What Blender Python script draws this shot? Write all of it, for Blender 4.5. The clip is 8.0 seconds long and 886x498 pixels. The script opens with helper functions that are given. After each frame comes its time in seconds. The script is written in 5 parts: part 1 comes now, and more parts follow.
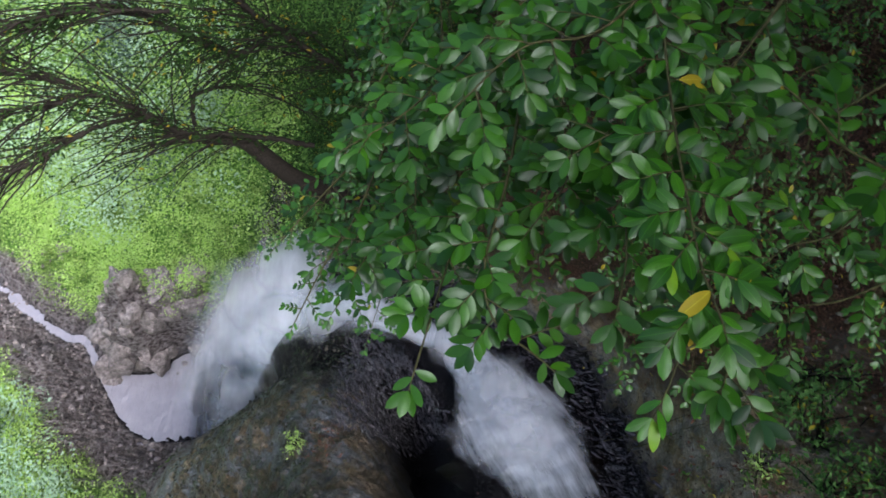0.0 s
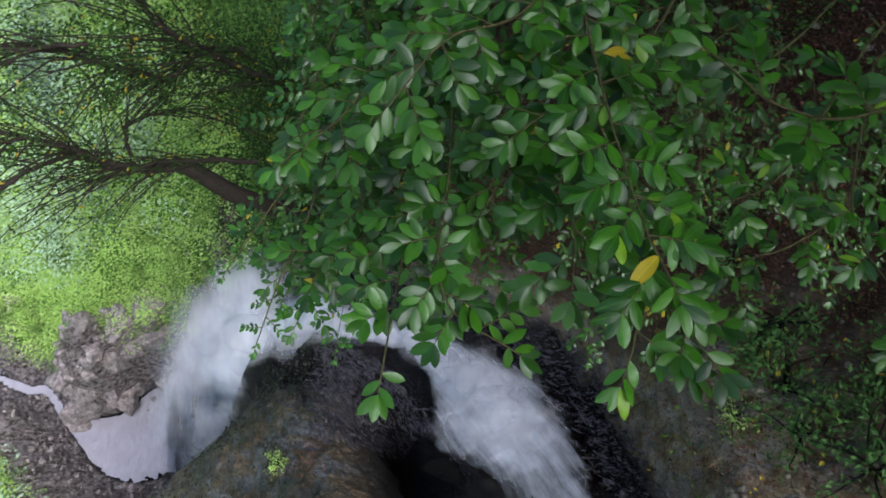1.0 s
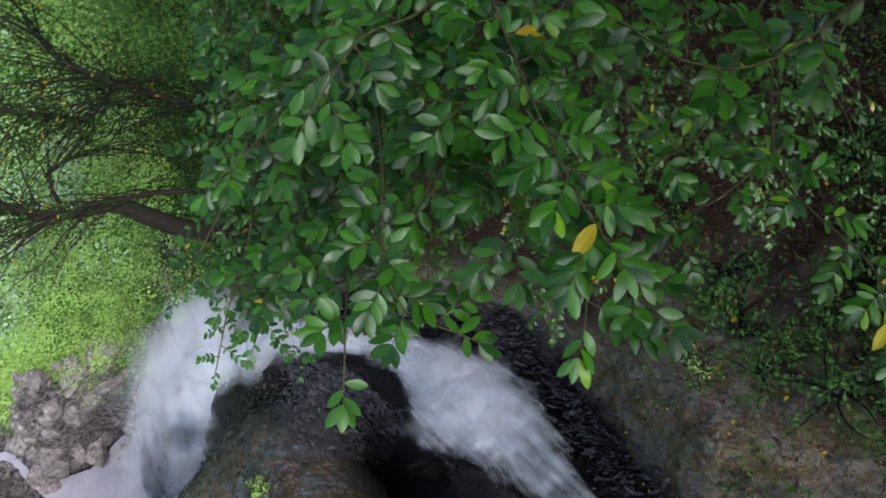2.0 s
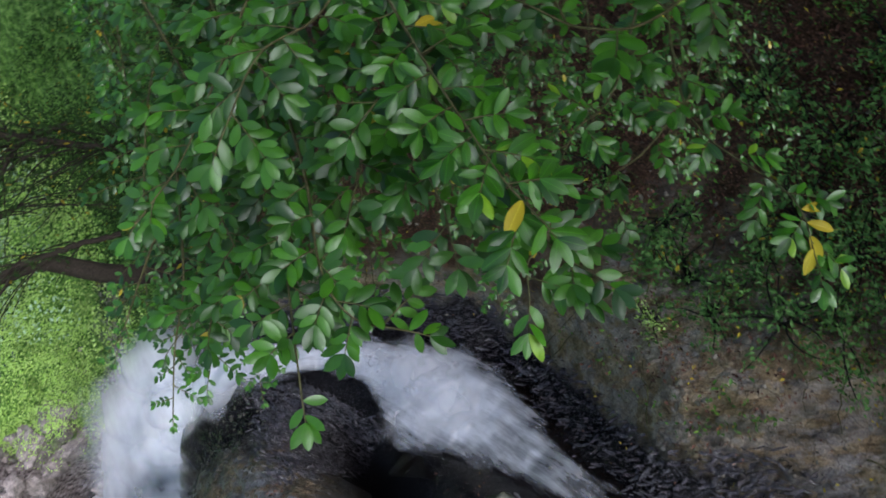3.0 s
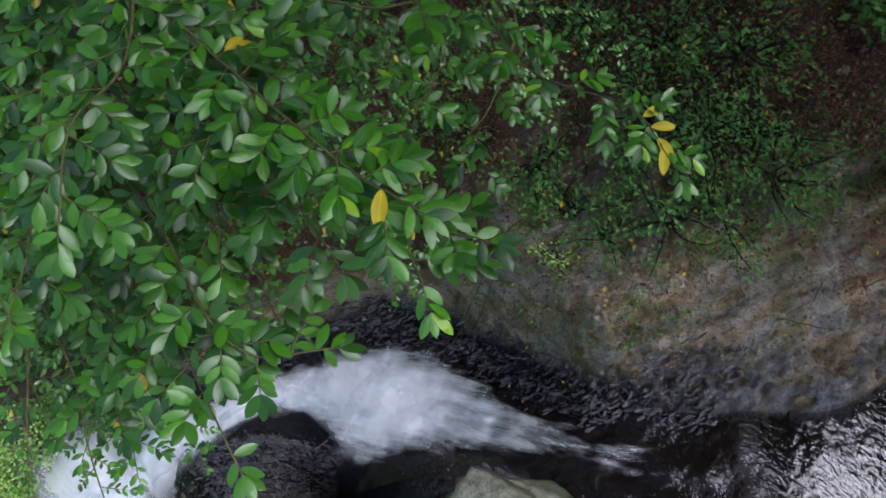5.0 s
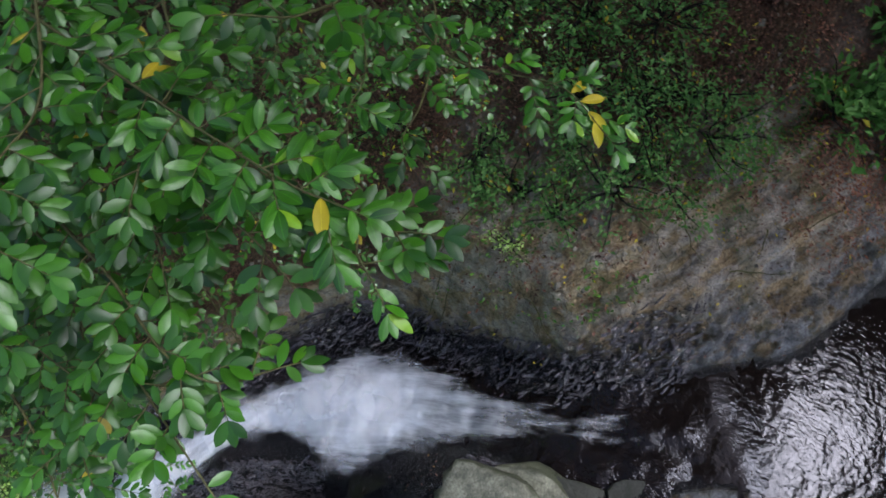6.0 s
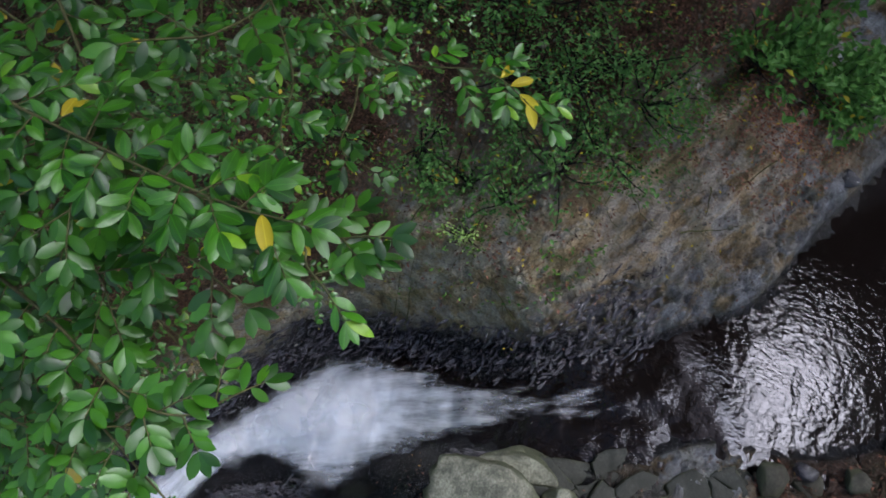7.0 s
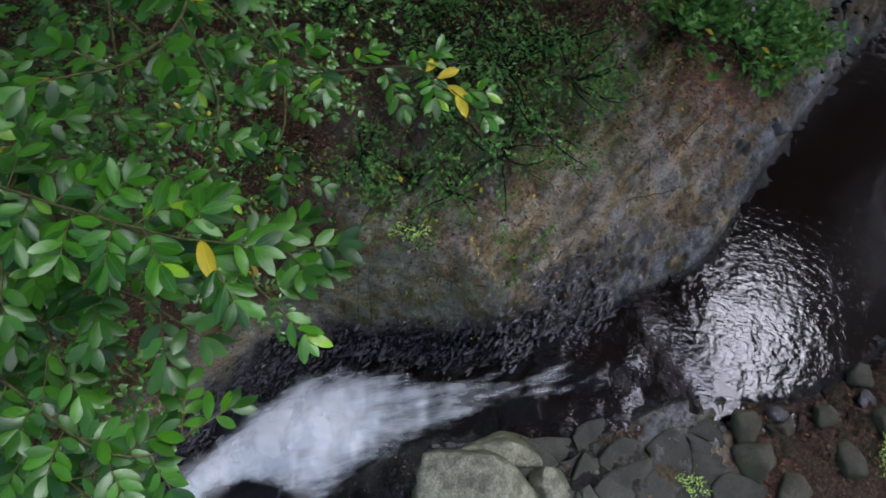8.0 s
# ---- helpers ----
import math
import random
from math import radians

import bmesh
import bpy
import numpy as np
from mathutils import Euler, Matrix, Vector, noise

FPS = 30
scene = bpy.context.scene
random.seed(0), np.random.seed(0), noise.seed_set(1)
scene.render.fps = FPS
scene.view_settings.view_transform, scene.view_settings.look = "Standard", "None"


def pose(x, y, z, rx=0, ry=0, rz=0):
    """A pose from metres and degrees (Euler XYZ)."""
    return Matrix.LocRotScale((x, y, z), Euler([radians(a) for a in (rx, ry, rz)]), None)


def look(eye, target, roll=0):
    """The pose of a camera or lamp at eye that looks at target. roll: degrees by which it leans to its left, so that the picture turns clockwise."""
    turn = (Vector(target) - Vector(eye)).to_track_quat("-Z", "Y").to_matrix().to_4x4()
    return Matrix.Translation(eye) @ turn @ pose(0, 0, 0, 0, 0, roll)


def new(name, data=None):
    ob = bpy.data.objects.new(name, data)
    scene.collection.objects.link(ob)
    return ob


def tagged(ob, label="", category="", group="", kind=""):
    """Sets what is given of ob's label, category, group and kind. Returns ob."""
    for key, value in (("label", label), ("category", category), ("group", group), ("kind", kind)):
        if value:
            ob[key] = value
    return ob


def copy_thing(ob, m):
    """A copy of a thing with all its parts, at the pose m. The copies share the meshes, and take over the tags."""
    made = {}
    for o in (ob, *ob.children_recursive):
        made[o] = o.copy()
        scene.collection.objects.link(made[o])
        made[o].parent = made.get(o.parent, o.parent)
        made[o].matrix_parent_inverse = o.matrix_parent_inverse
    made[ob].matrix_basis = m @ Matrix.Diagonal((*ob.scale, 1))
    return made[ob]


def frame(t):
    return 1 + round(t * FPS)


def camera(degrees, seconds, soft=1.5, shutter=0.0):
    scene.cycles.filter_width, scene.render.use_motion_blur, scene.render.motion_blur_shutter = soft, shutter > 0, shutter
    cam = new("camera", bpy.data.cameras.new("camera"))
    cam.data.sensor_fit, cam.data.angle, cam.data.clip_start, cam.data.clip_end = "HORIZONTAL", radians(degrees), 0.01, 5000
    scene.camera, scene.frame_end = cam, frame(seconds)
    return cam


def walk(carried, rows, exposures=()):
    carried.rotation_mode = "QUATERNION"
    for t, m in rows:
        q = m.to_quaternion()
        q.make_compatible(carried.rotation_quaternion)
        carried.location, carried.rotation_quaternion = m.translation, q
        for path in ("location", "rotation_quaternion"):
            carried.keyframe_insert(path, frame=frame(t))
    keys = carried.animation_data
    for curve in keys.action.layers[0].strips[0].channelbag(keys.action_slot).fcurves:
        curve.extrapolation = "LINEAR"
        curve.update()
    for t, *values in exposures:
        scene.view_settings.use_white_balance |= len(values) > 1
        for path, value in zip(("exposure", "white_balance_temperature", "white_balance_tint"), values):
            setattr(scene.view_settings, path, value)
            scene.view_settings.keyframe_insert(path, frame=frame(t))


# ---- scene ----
# ---- camera: a hovering craft that turns on the spot, its lens a little ahead of its turning axis, looking steeply down ----
cam = camera(63.8, 8.0, soft=1.6, shutter=0.5)
EYE, ARM, NOSE, LEAN = 10.0, 0.105, 24.08, -1.78
TURNS = [(0.0, 0.0), (0.5, 3.99), (1.0, 8.23), (1.5, 12.9), (2.0, 17.75), (2.5, 22.89), (3.0, 28.54), (3.5, 34.14), (4.0, 39.45), (4.5, 44.19),
         (5.0, 48.6), (5.5, 52.95), (6.0, 57.22), (6.5, 61.43), (7.0, 65.65), (7.5, 70.06), (8.0, 74.43)]
walk(cam, [(t, pose(ARM * math.sin(radians(a)), ARM * math.cos(radians(a)), EYE, NOSE, LEAN, -a)) for t, a in TURNS],
     exposures=[(0.0, 1.42), (2.5, 1.52), (4.5, 1.8), (8.0, 1.88)])

# ---- sky and sun: bright overcast over the open gorge, tree shade over the upper stream ----
SUN_UP, SUN_ROUND = 58.0, 130.0
sky = bpy.data.worlds.new("sky")
scene.world = sky
sky.use_nodes = True
sky_tex = sky.node_tree.nodes.new("ShaderNodeTexSky")
sky_tex.sky_type, sky_tex.sun_disc = "NISHITA", False
sky_tex.sun_elevation, sky_tex.sun_rotation = radians(SUN_UP), radians(SUN_ROUND)
sky_tex.dust_density, sky_tex.air_density = 4.0, 1.0
sky.node_tree.links.new(sky_tex.outputs[0], sky.node_tree.nodes["Background"].inputs[0])
sky.node_tree.nodes["Background"].inputs[1].default_value = 0.12
sun = new("sun", bpy.data.lights.new("sun", "SUN"))
sun.data.energy, sun.data.angle, sun.data.color = 5.0, radians(40), (0.86, 0.91, 1.0)
sun.matrix_world = look((0, 0, 60), Vector((0, 0, 60)) - Vector((math.sin(radians(SUN_ROUND)) * math.cos(radians(SUN_UP)), math.cos(radians(SUN_ROUND)) * math.cos(radians(SUN_UP)), math.sin(radians(SUN_UP)))))


# ---- materials ----
def mat(name, rough=0.6, spec=0.5):
    m = bpy.data.materials.new(name)
    m.use_nodes = True
    b = m.node_tree.nodes["Principled BSDF"]
    b.inputs["Roughness"].default_value = rough
    b.inputs["Specular IOR Level"].default_value = spec
    return m, m.node_tree.nodes, m.node_tree.links, b


def node(nodes, kind, **values):
    n = nodes.new(kind)
    for k, v in values.items():
        n.inputs[k].default_value = v
    return n


def ramp(nodes, links, source, stops):
    r = nodes.new("ShaderNodeValToRGB")
    e = r.color_ramp.elements
    while len(e) < len(stops):
        e.new(0.5)
    for el, (p, c) in zip(e, stops):
        el.position = p
        el.color = (*c, 1) if len(c) == 3 else c
    links.new(source, r.inputs[0])
    return r.outputs[0]


def grey(v):
    return (v, v, v)


def place(nodes):
    return nodes.new("ShaderNodeNewGeometry").outputs["Position"]


def noise_of(nodes, links, scale, detail=4.0, rough=0.6, vec=None, stretch=None):
    n = node(nodes, "ShaderNodeTexNoise", Scale=scale, Detail=detail, Roughness=rough)
    v = vec if vec is not None else place(nodes)
    if stretch:
        mp = nodes.new("ShaderNodeMapping")
        mp.inputs["Scale"].default_value = stretch
        links.new(v, mp.inputs[0])
        v = mp.outputs[0]
    links.new(v, n.inputs["Vector"])
    return n.outputs["Fac"]


def mixc(nodes, links, fac, a, b, how="MIX"):
    m = nodes.new("ShaderNodeMix")
    m.data_type, m.blend_type = "RGBA", how
    for s, v in ((0, fac), (6, a), (7, b)):
        if isinstance(v, (int, float)):
            m.inputs[s].default_value = v
        elif isinstance(v, tuple):
            m.inputs[s].default_value = (*v, 1)
        else:
            links.new(v, m.inputs[s])
    return m.outputs[2]


def maths(nodes, links, op, a, b=0.0):
    m = nodes.new("ShaderNodeMath")
    m.operation = op
    for s, v in ((0, a), (1, b)):
        if isinstance(v, (int, float)):
            m.inputs[s].default_value = v
        else:
            links.new(v, m.inputs[s])
    return m.outputs[0]


def bump(nodes, links, b, height, strength, dist):
    n = node(nodes, "ShaderNodeBump", Strength=strength, Distance=dist)
    links.new(height, n.inputs["Height"])
    links.new(n.outputs[0], b.inputs["Normal"])


def attribute(nodes, name):
    a = nodes.new("ShaderNodeAttribute")
    a.attribute_name = name
    return a.outputs["Fac"]


def leaf_mat(name, dark, light, rough=0.35, through_light=0.25, turn=0.0, dead=None, dead_share=0.0, per_object=False, gloss=0.14, patch=0.0):
    m, n, l, b = mat(name, rough, gloss)
    info = n.new("ShaderNodeObjectInfo").outputs["Random"] if per_object else n.new("ShaderNodeNewGeometry").outputs["Random Per Island"]
    stops = [(0.0, dark), (1.0 - dead_share if dead else 1.0, light)]
    if dead:
        stops += [(min(0.999, 1.0 - dead_share + 0.004), dead), (1.0, dead)]
    c = ramp(n, l, info, stops)
    if per_object:
        rib = n.new("ShaderNodeSeparateXYZ")
        l.new(n.new("ShaderNodeTexCoord").outputs["Object"], rib.inputs[0])
        line = maths(n, l, "LESS_THAN", maths(n, l, "ABSOLUTE", rib.outputs[0]), 0.012)
        c = mixc(n, l, maths(n, l, "MULTIPLY", line, 0.22), c, tuple(min(1, v * 2.2) for v in light))
    spots = noise_of(n, l, 60.0, 3.0)
    c = mixc(n, l, maths(n, l, "MULTIPLY", spots, 0.35), c, tuple(v * 0.55 for v in dark))
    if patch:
        # dark blotches paint clump shading, as in the hollows between leaf clumps
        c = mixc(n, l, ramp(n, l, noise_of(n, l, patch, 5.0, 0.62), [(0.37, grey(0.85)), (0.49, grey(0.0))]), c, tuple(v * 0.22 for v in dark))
    l.new(c, b.inputs["Base Color"])
    tr = n.new("ShaderNodeBsdfTranslucent")
    l.new(c, tr.inputs[0])
    mx = n.new("ShaderNodeMixShader")
    mx.inputs[0].default_value = through_light
    l.new(b.outputs[0], mx.inputs[1])
    l.new(tr.outputs[0], mx.inputs[2])
    l.new(mx.outputs[0], n["Material Output"].inputs[0])
    return m


def make_ground():
    """Streaked grey and brown bedrock, brown soil, moss, black for wet rock by the water and for painted cleft shade,
    and mauve gorge rock, by what lies where.
    """
    m, n, l, b = mat("ground_rock_and_soil", 0.8, 0.09)
    fine, mid = noise_of(n, l, 26.0, 7.0, 0.75), noise_of(n, l, 5.0, 6.0)
    # beds of the rock run along the stream
    turned = n.new("ShaderNodeMapping")
    turned.inputs["Rotation"].default_value = (0, 0, radians(-153))
    l.new(place(n), turned.inputs[0])
    bed = turned.outputs[0]
    streak = noise_of(n, l, 2.2, 9.0, 0.66, bed, (0.5, 1.9, 1.6))
    rock = ramp(n, l, streak, [(0.36, (0.12, 0.078, 0.044)), (0.46, (0.38, 0.265, 0.155)), (0.55, (0.54, 0.4, 0.255)), (0.66, (0.64, 0.53, 0.4))])
    slabs = ramp(n, l, noise_of(n, l, 1.7, 6.0, 0.6, bed, (0.7, 1.6, 1.4)), [(0.46, grey(0.0)), (0.53, grey(1.0))])
    slabs = maths(n, l, "MULTIPLY", slabs, maths(n, l, "SUBTRACT", 1.0, maths(n, l, "ADD", maths(n, l, "MULTIPLY", attribute(n, "brown"), 0.5), 0.15)))
    rock = mixc(n, l, slabs, rock, ramp(n, l, noise_of(n, l, 4.0, 6.0, 0.6, bed, (0.6, 1.8, 1.5)), [(0.36, (0.2, 0.21, 0.24)), (0.5, (0.44, 0.47, 0.54)), (0.66, (0.62, 0.66, 0.75))]))
    warp = n.new("ShaderNodeVectorMath")
    warp.operation = "MULTIPLY_ADD"
    wn = node(n, "ShaderNodeTexNoise", Scale=3.0, Detail=4.0)
    l.new(place(n), wn.inputs["Vector"])
    l.new(wn.outputs["Color"], warp.inputs[0])
    warp.inputs[1].default_value = (0.5, 0.5, 0.5)
    l.new(place(n), warp.inputs[2])
    crack = n.new("ShaderNodeTexVoronoi")
    crack.feature = "DISTANCE_TO_EDGE"
    crack.inputs["Scale"].default_value = 3.2
    l.new(warp.outputs[0], crack.inputs["Vector"])
    cracks = ramp(n, l, crack.outputs["Distance"], [(0.0, grey(0.45)), (0.04, grey(1.0))])
    rock = mixc(n, l, 1.0, rock, cracks, "MULTIPLY")
    speck = ramp(n, l, noise_of(n, l, 34.0, 4.0, 0.6), [(0.6, grey(0)), (0.68, grey(0.6))])
    rock = mixc(n, l, speck, rock, (0.3, 0.27, 0.23))
    rock = mixc(n, l, ramp(n, l, fine, [(0.4, grey(0.0)), (0.66, grey(0.6))]), rock, (0.03, 0.024, 0.018))
    broad = ramp(n, l, noise_of(n, l, 1.1, 6.0, 0.65, bed, (0.6, 1.5, 1.0)), [(0.36, grey(0.6)), (0.5, grey(0.9)), (0.6, grey(1.0))])
    rock = mixc(n, l, 1.0, rock, broad, "MULTIPLY")
    algae = ramp(n, l, noise_of(n, l, 1.9, 5.0, 0.6), [(0.5, grey(0.0)), (0.62, grey(0.45))])
    rock = mixc(n, l, algae, rock, (0.075, 0.075, 0.028))
    soil = ramp(n, l, fine, [(0.38, (0.006, 0.004, 0.003)), (0.54, (0.085, 0.04, 0.027)), (0.66, (0.24, 0.14, 0.1))])
    c = mixc(n, l, attribute(n, "soil"), rock, soil)
    mauve = ramp(n, l, mid, [(0.36, (0.04, 0.03, 0.03)), (0.48, (0.28, 0.225, 0.22)), (0.6, (0.6, 0.53, 0.53))])
    mauve = mixc(n, l, 1.0, mauve, cracks, "MULTIPLY")
    c = mixc(n, l, attribute(n, "low"), c, mixc(n, l, maths(n, l, "MULTIPLY", fine, 0.6), mauve, (0.05, 0.04, 0.04)))
    moss = ramp(n, l, fine, [(0.35, (0.014, 0.017, 0.006)), (0.7, (0.075, 0.075, 0.028))])
    mossy = maths(n, l, "MULTIPLY", attribute(n, "moss"), ramp(n, l, mid, [(0.38, grey(0.1)), (0.62, grey(1.0))]))
    c = mixc(n, l, mossy, c, moss)
    turf = ramp(n, l, noise_of(n, l, 7.0, 6.0, 0.7), [(0.36, (0.03, 0.08, 0.012)), (0.5, (0.13, 0.26, 0.05)), (0.64, (0.3, 0.48, 0.12))])
    c = mixc(n, l, attribute(n, "green"), c, turf)
    wet_and_shade = attribute(n, "wet_and_shade")
    # the palest stop paints purple-grey glints into the black rock
    c = mixc(n, l, wet_and_shade, c, ramp(n, l, fine, [(0.44, (0.003, 0.0028, 0.0035)), (0.54, (0.011, 0.0095, 0.0115)), (0.63, (0.05, 0.045, 0.055))]))
    l.new(c, b.inputs["Base Color"])
    l.new(mixc(n, l, wet_and_shade, grey(0.55), grey(0.2)), b.inputs["Roughness"])
    l.new(mixc(n, l, maths(n, l, "MAXIMUM", wet_and_shade, maths(n, l, "MULTIPLY", slabs, 0.7)), grey(0.08), grey(0.4)), b.inputs["Specular IOR Level"])
    slate = noise_of(n, l, 8.0, 4.0, 0.6, bed, (0.5, 2.0, 1.2))
    beds = maths(n, l, "MULTIPLY", slate, maths(n, l, "SUBTRACT", 1.4, maths(n, l, "MULTIPLY", attribute(n, "low"), 1.3)))
    h = maths(n, l, "ADD", maths(n, l, "ADD", maths(n, l, "MULTIPLY", fine, 0.7), maths(n, l, "MULTIPLY", mid, 1.1)), maths(n, l, "ADD", beds, maths(n, l, "MULTIPLY", maths(n, l, "MULTIPLY", mid, attribute(n, "low")), 2.5)))
    bump(n, l, b, h, 1.0, 0.11)
    return m


GROUND = make_ground()
LAUREL = leaf_mat("laurel_leaf", (0.007, 0.045, 0.003), (0.05, 0.185, 0.008), 0.36, 0.12, dead=(0.16, 0.31, 0.015), dead_share=0.05, per_object=True, gloss=0.36)
LAUREL_FAR = leaf_mat("laurel_leaf_mass", (0.006, 0.036, 0.003), (0.045, 0.16, 0.008), 0.36, 0.12, dead=(0.4, 0.3, 0.02), dead_share=0.008, gloss=0.36)
YELLOW = leaf_mat("yellowed_leaf", (0.36, 0.27, 0.015), (0.48, 0.4, 0.03), 0.45, 0.3, per_object=True)
SHRUB = leaf_mat("shrub_leaf", (0.035, 0.1, 0.025), (0.15, 0.29, 0.08), 0.45, 0.25, dead=(0.4, 0.3, 0.03), dead_share=0.03)
# gorge leaf colours raised very pale to paint in open-sky light and haze
BRIGHT = leaf_mat("fern_leaf_lit_tone", (0.44, 0.68, 0.15), (0.66, 0.84, 0.32), 0.55, 0.4, patch=0.6)
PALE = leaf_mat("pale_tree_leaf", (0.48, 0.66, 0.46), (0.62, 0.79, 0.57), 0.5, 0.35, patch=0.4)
# darker copy of the fern leaf, with the upper bank's shade in its colour
FERN_SHADED = leaf_mat("fern_leaf_shade_tone", (0.013, 0.036, 0.007), (0.05, 0.1, 0.022), 0.5, 0.25, dead=(0.4, 0.3, 0.03), dead_share=0.03)
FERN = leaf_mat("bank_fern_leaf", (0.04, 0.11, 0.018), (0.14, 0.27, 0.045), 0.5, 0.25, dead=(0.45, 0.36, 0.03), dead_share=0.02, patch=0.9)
YOUNG = leaf_mat("sapling_leaf", (0.05, 0.14, 0.025), (0.12, 0.26, 0.06), 0.45, 0.25, dead=(0.5, 0.4, 0.04), dead_share=0.02)
GREYGREEN = leaf_mat("grey_green_leaf", (0.05, 0.085, 0.07), (0.13, 0.18, 0.15), 0.6, 0.25, patch=0.6)
CANOPY = leaf_mat("canopy_leaf", (0.012, 0.045, 0.012), (0.03, 0.09, 0.02), 0.5, 0.15)
LITTER = leaf_mat("dead_leaf", (0.025, 0.011, 0.009), (0.21, 0.095, 0.065), 0.7, 0.05, dead=(0.3, 0.17, 0.05), dead_share=0.05)

RUST = leaf_mat("rust_red_fallen_leaf", (0.09, 0.035, 0.024), (0.4, 0.2, 0.135), 0.7, 0.05, dead=(0.42, 0.25, 0.05), dead_share=0.05)
YELLOWLITTER = leaf_mat("yellow_fallen_leaf", (0.4, 0.28, 0.03), (0.55, 0.45, 0.05), 0.6, 0.1)


def make_bark(name, dark, light):
    m, n, l, b = mat(name, 0.85, 0.12)
    f = noise_of(n, l, 40.0, 5.0, 0.7)
    l.new(ramp(n, l, f, [(0.3, dark), (0.7, light)]), b.inputs["Base Color"])
    bump(n, l, b, f, 0.6, 0.01)
    return m


BARK = make_bark("dark_bark", (0.004, 0.0035, 0.003), (0.016, 0.012, 0.01))
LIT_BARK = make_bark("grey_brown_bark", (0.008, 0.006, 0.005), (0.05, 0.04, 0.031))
TWIG = make_bark("green_brown_twig", (0.03, 0.028, 0.012), (0.1, 0.095, 0.04))


def make_boulder_mat(name, dark, light, moss_amount, rough=0.75, gloss=0.35):
    m, n, l, b = mat(name, rough, gloss)
    f, g = noise_of(n, l, 30.0, 6.0, 0.75), noise_of(n, l, 3.0, 4.0)
    c = ramp(n, l, f, [(0.3, dark), (0.7, light)])
    c = mixc(n, l, 1.0, c, ramp(n, l, noise_of(n, l, 4.5, 7.0, 0.7), [(0.38, grey(0.4)), (0.52, grey(0.85)), (0.64, grey(1.25))]), "MULTIPLY")
    up = n.new("ShaderNodeSeparateXYZ")
    l.new(n.new("ShaderNodeNewGeometry").outputs["Normal"], up.inputs[0])
    flank = ramp(n, l, maths(n, l, "ADD", up.outputs[2], maths(n, l, "MULTIPLY", maths(n, l, "SUBTRACT", g, 0.5), 1.2)), [(0.55, grey(moss_amount)), (0.8, grey(0.15 * moss_amount))])
    c = mixc(n, l, flank, c, (0.032, 0.036, 0.016))
    line = n.new("ShaderNodeTexVoronoi")
    line.feature = "DISTANCE_TO_EDGE"
    line.inputs["Scale"].default_value = 2.6
    l.new(place(n), line.inputs["Vector"])
    c = mixc(n, l, ramp(n, l, line.outputs["Distance"], [(0.0, grey(0.3)), (0.02, grey(0.0))]), c, tuple(v * 0.4 for v in dark))
    l.new(c, b.inputs["Base Color"])
    bump(n, l, b, maths(n, l, "ADD", f, g), 0.7, 0.03)
    return m


BOULDER = make_boulder_mat("lichen_grey_boulder", (0.045, 0.046, 0.033), (0.2, 0.197, 0.155), 0.85)
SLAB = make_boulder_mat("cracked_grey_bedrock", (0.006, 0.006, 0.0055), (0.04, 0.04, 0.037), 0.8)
# light colour lifted so the splinters show painted purple-grey highlights
DARKROCK = make_boulder_mat("dark_wet_rock_with_glints", (0.006, 0.005, 0.0065), (0.075, 0.066, 0.08), 0.02, 0.2, 0.6)
BROWNSTONE = make_boulder_mat("brown_bank_stone", (0.05, 0.04, 0.03), (0.3, 0.26, 0.21), 0.2)
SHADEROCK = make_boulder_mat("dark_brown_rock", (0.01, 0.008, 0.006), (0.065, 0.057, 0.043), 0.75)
PALEROCK = make_boulder_mat("mauve_gorge_rock", (0.11, 0.085, 0.083), (0.46, 0.39, 0.38), 0.25)


def make_pool(name, deep, rough, scale, strength, gloss):
    """Water; where the mesh says 'rush' it is rougher and more broken."""
    m, n, l, b = mat(name, rough, gloss)
    rush = attribute(n, "rush")
    f = noise_of(n, l, 1.2, 3.0)
    l.new(mixc(n, l, f, tuple(v * 0.6 for v in deep), deep), b.inputs["Base Color"])
    w = maths(n, l, "ADD", noise_of(n, l, scale, 3.0, 0.55, stretch=(1.0, 0.55, 1.0)), maths(n, l, "MULTIPLY", noise_of(n, l, scale * 0.3, 2.0, 0.5, stretch=(0.7, 1.0, 1.0)), 1.6))
    w = maths(n, l, "ADD", w, maths(n, l, "MULTIPLY", noise_of(n, l, scale * 2.6, 2.0, 0.5, stretch=(1.0, 0.4, 1.0)), 0.35))
    b.inputs["Specular Tint"].default_value = (0.86, 0.86, 1.0, 1)
    k = node(n, "ShaderNodeBump", Distance=0.05)
    l.new(maths(n, l, "ADD", maths(n, l, "MULTIPLY", rush, 0.7), strength), k.inputs["Strength"])
    l.new(w, k.inputs["Height"])
    l.new(k.outputs[0], b.inputs["Normal"])
    l.new(maths(n, l, "ADD", maths(n, l, "MULTIPLY", rush, 0.08), rough), b.inputs["Roughness"])
    return m


POOL = make_pool("clear_dark_pool_water", (0.0065, 0.0045, 0.004), 0.04, 12.0, 0.15, 0.16)
PLUNGE = make_pool("murky_lilac_pool_water", (0.37, 0.345, 0.39), 0.2, 3.5, 1.0, 0.6)


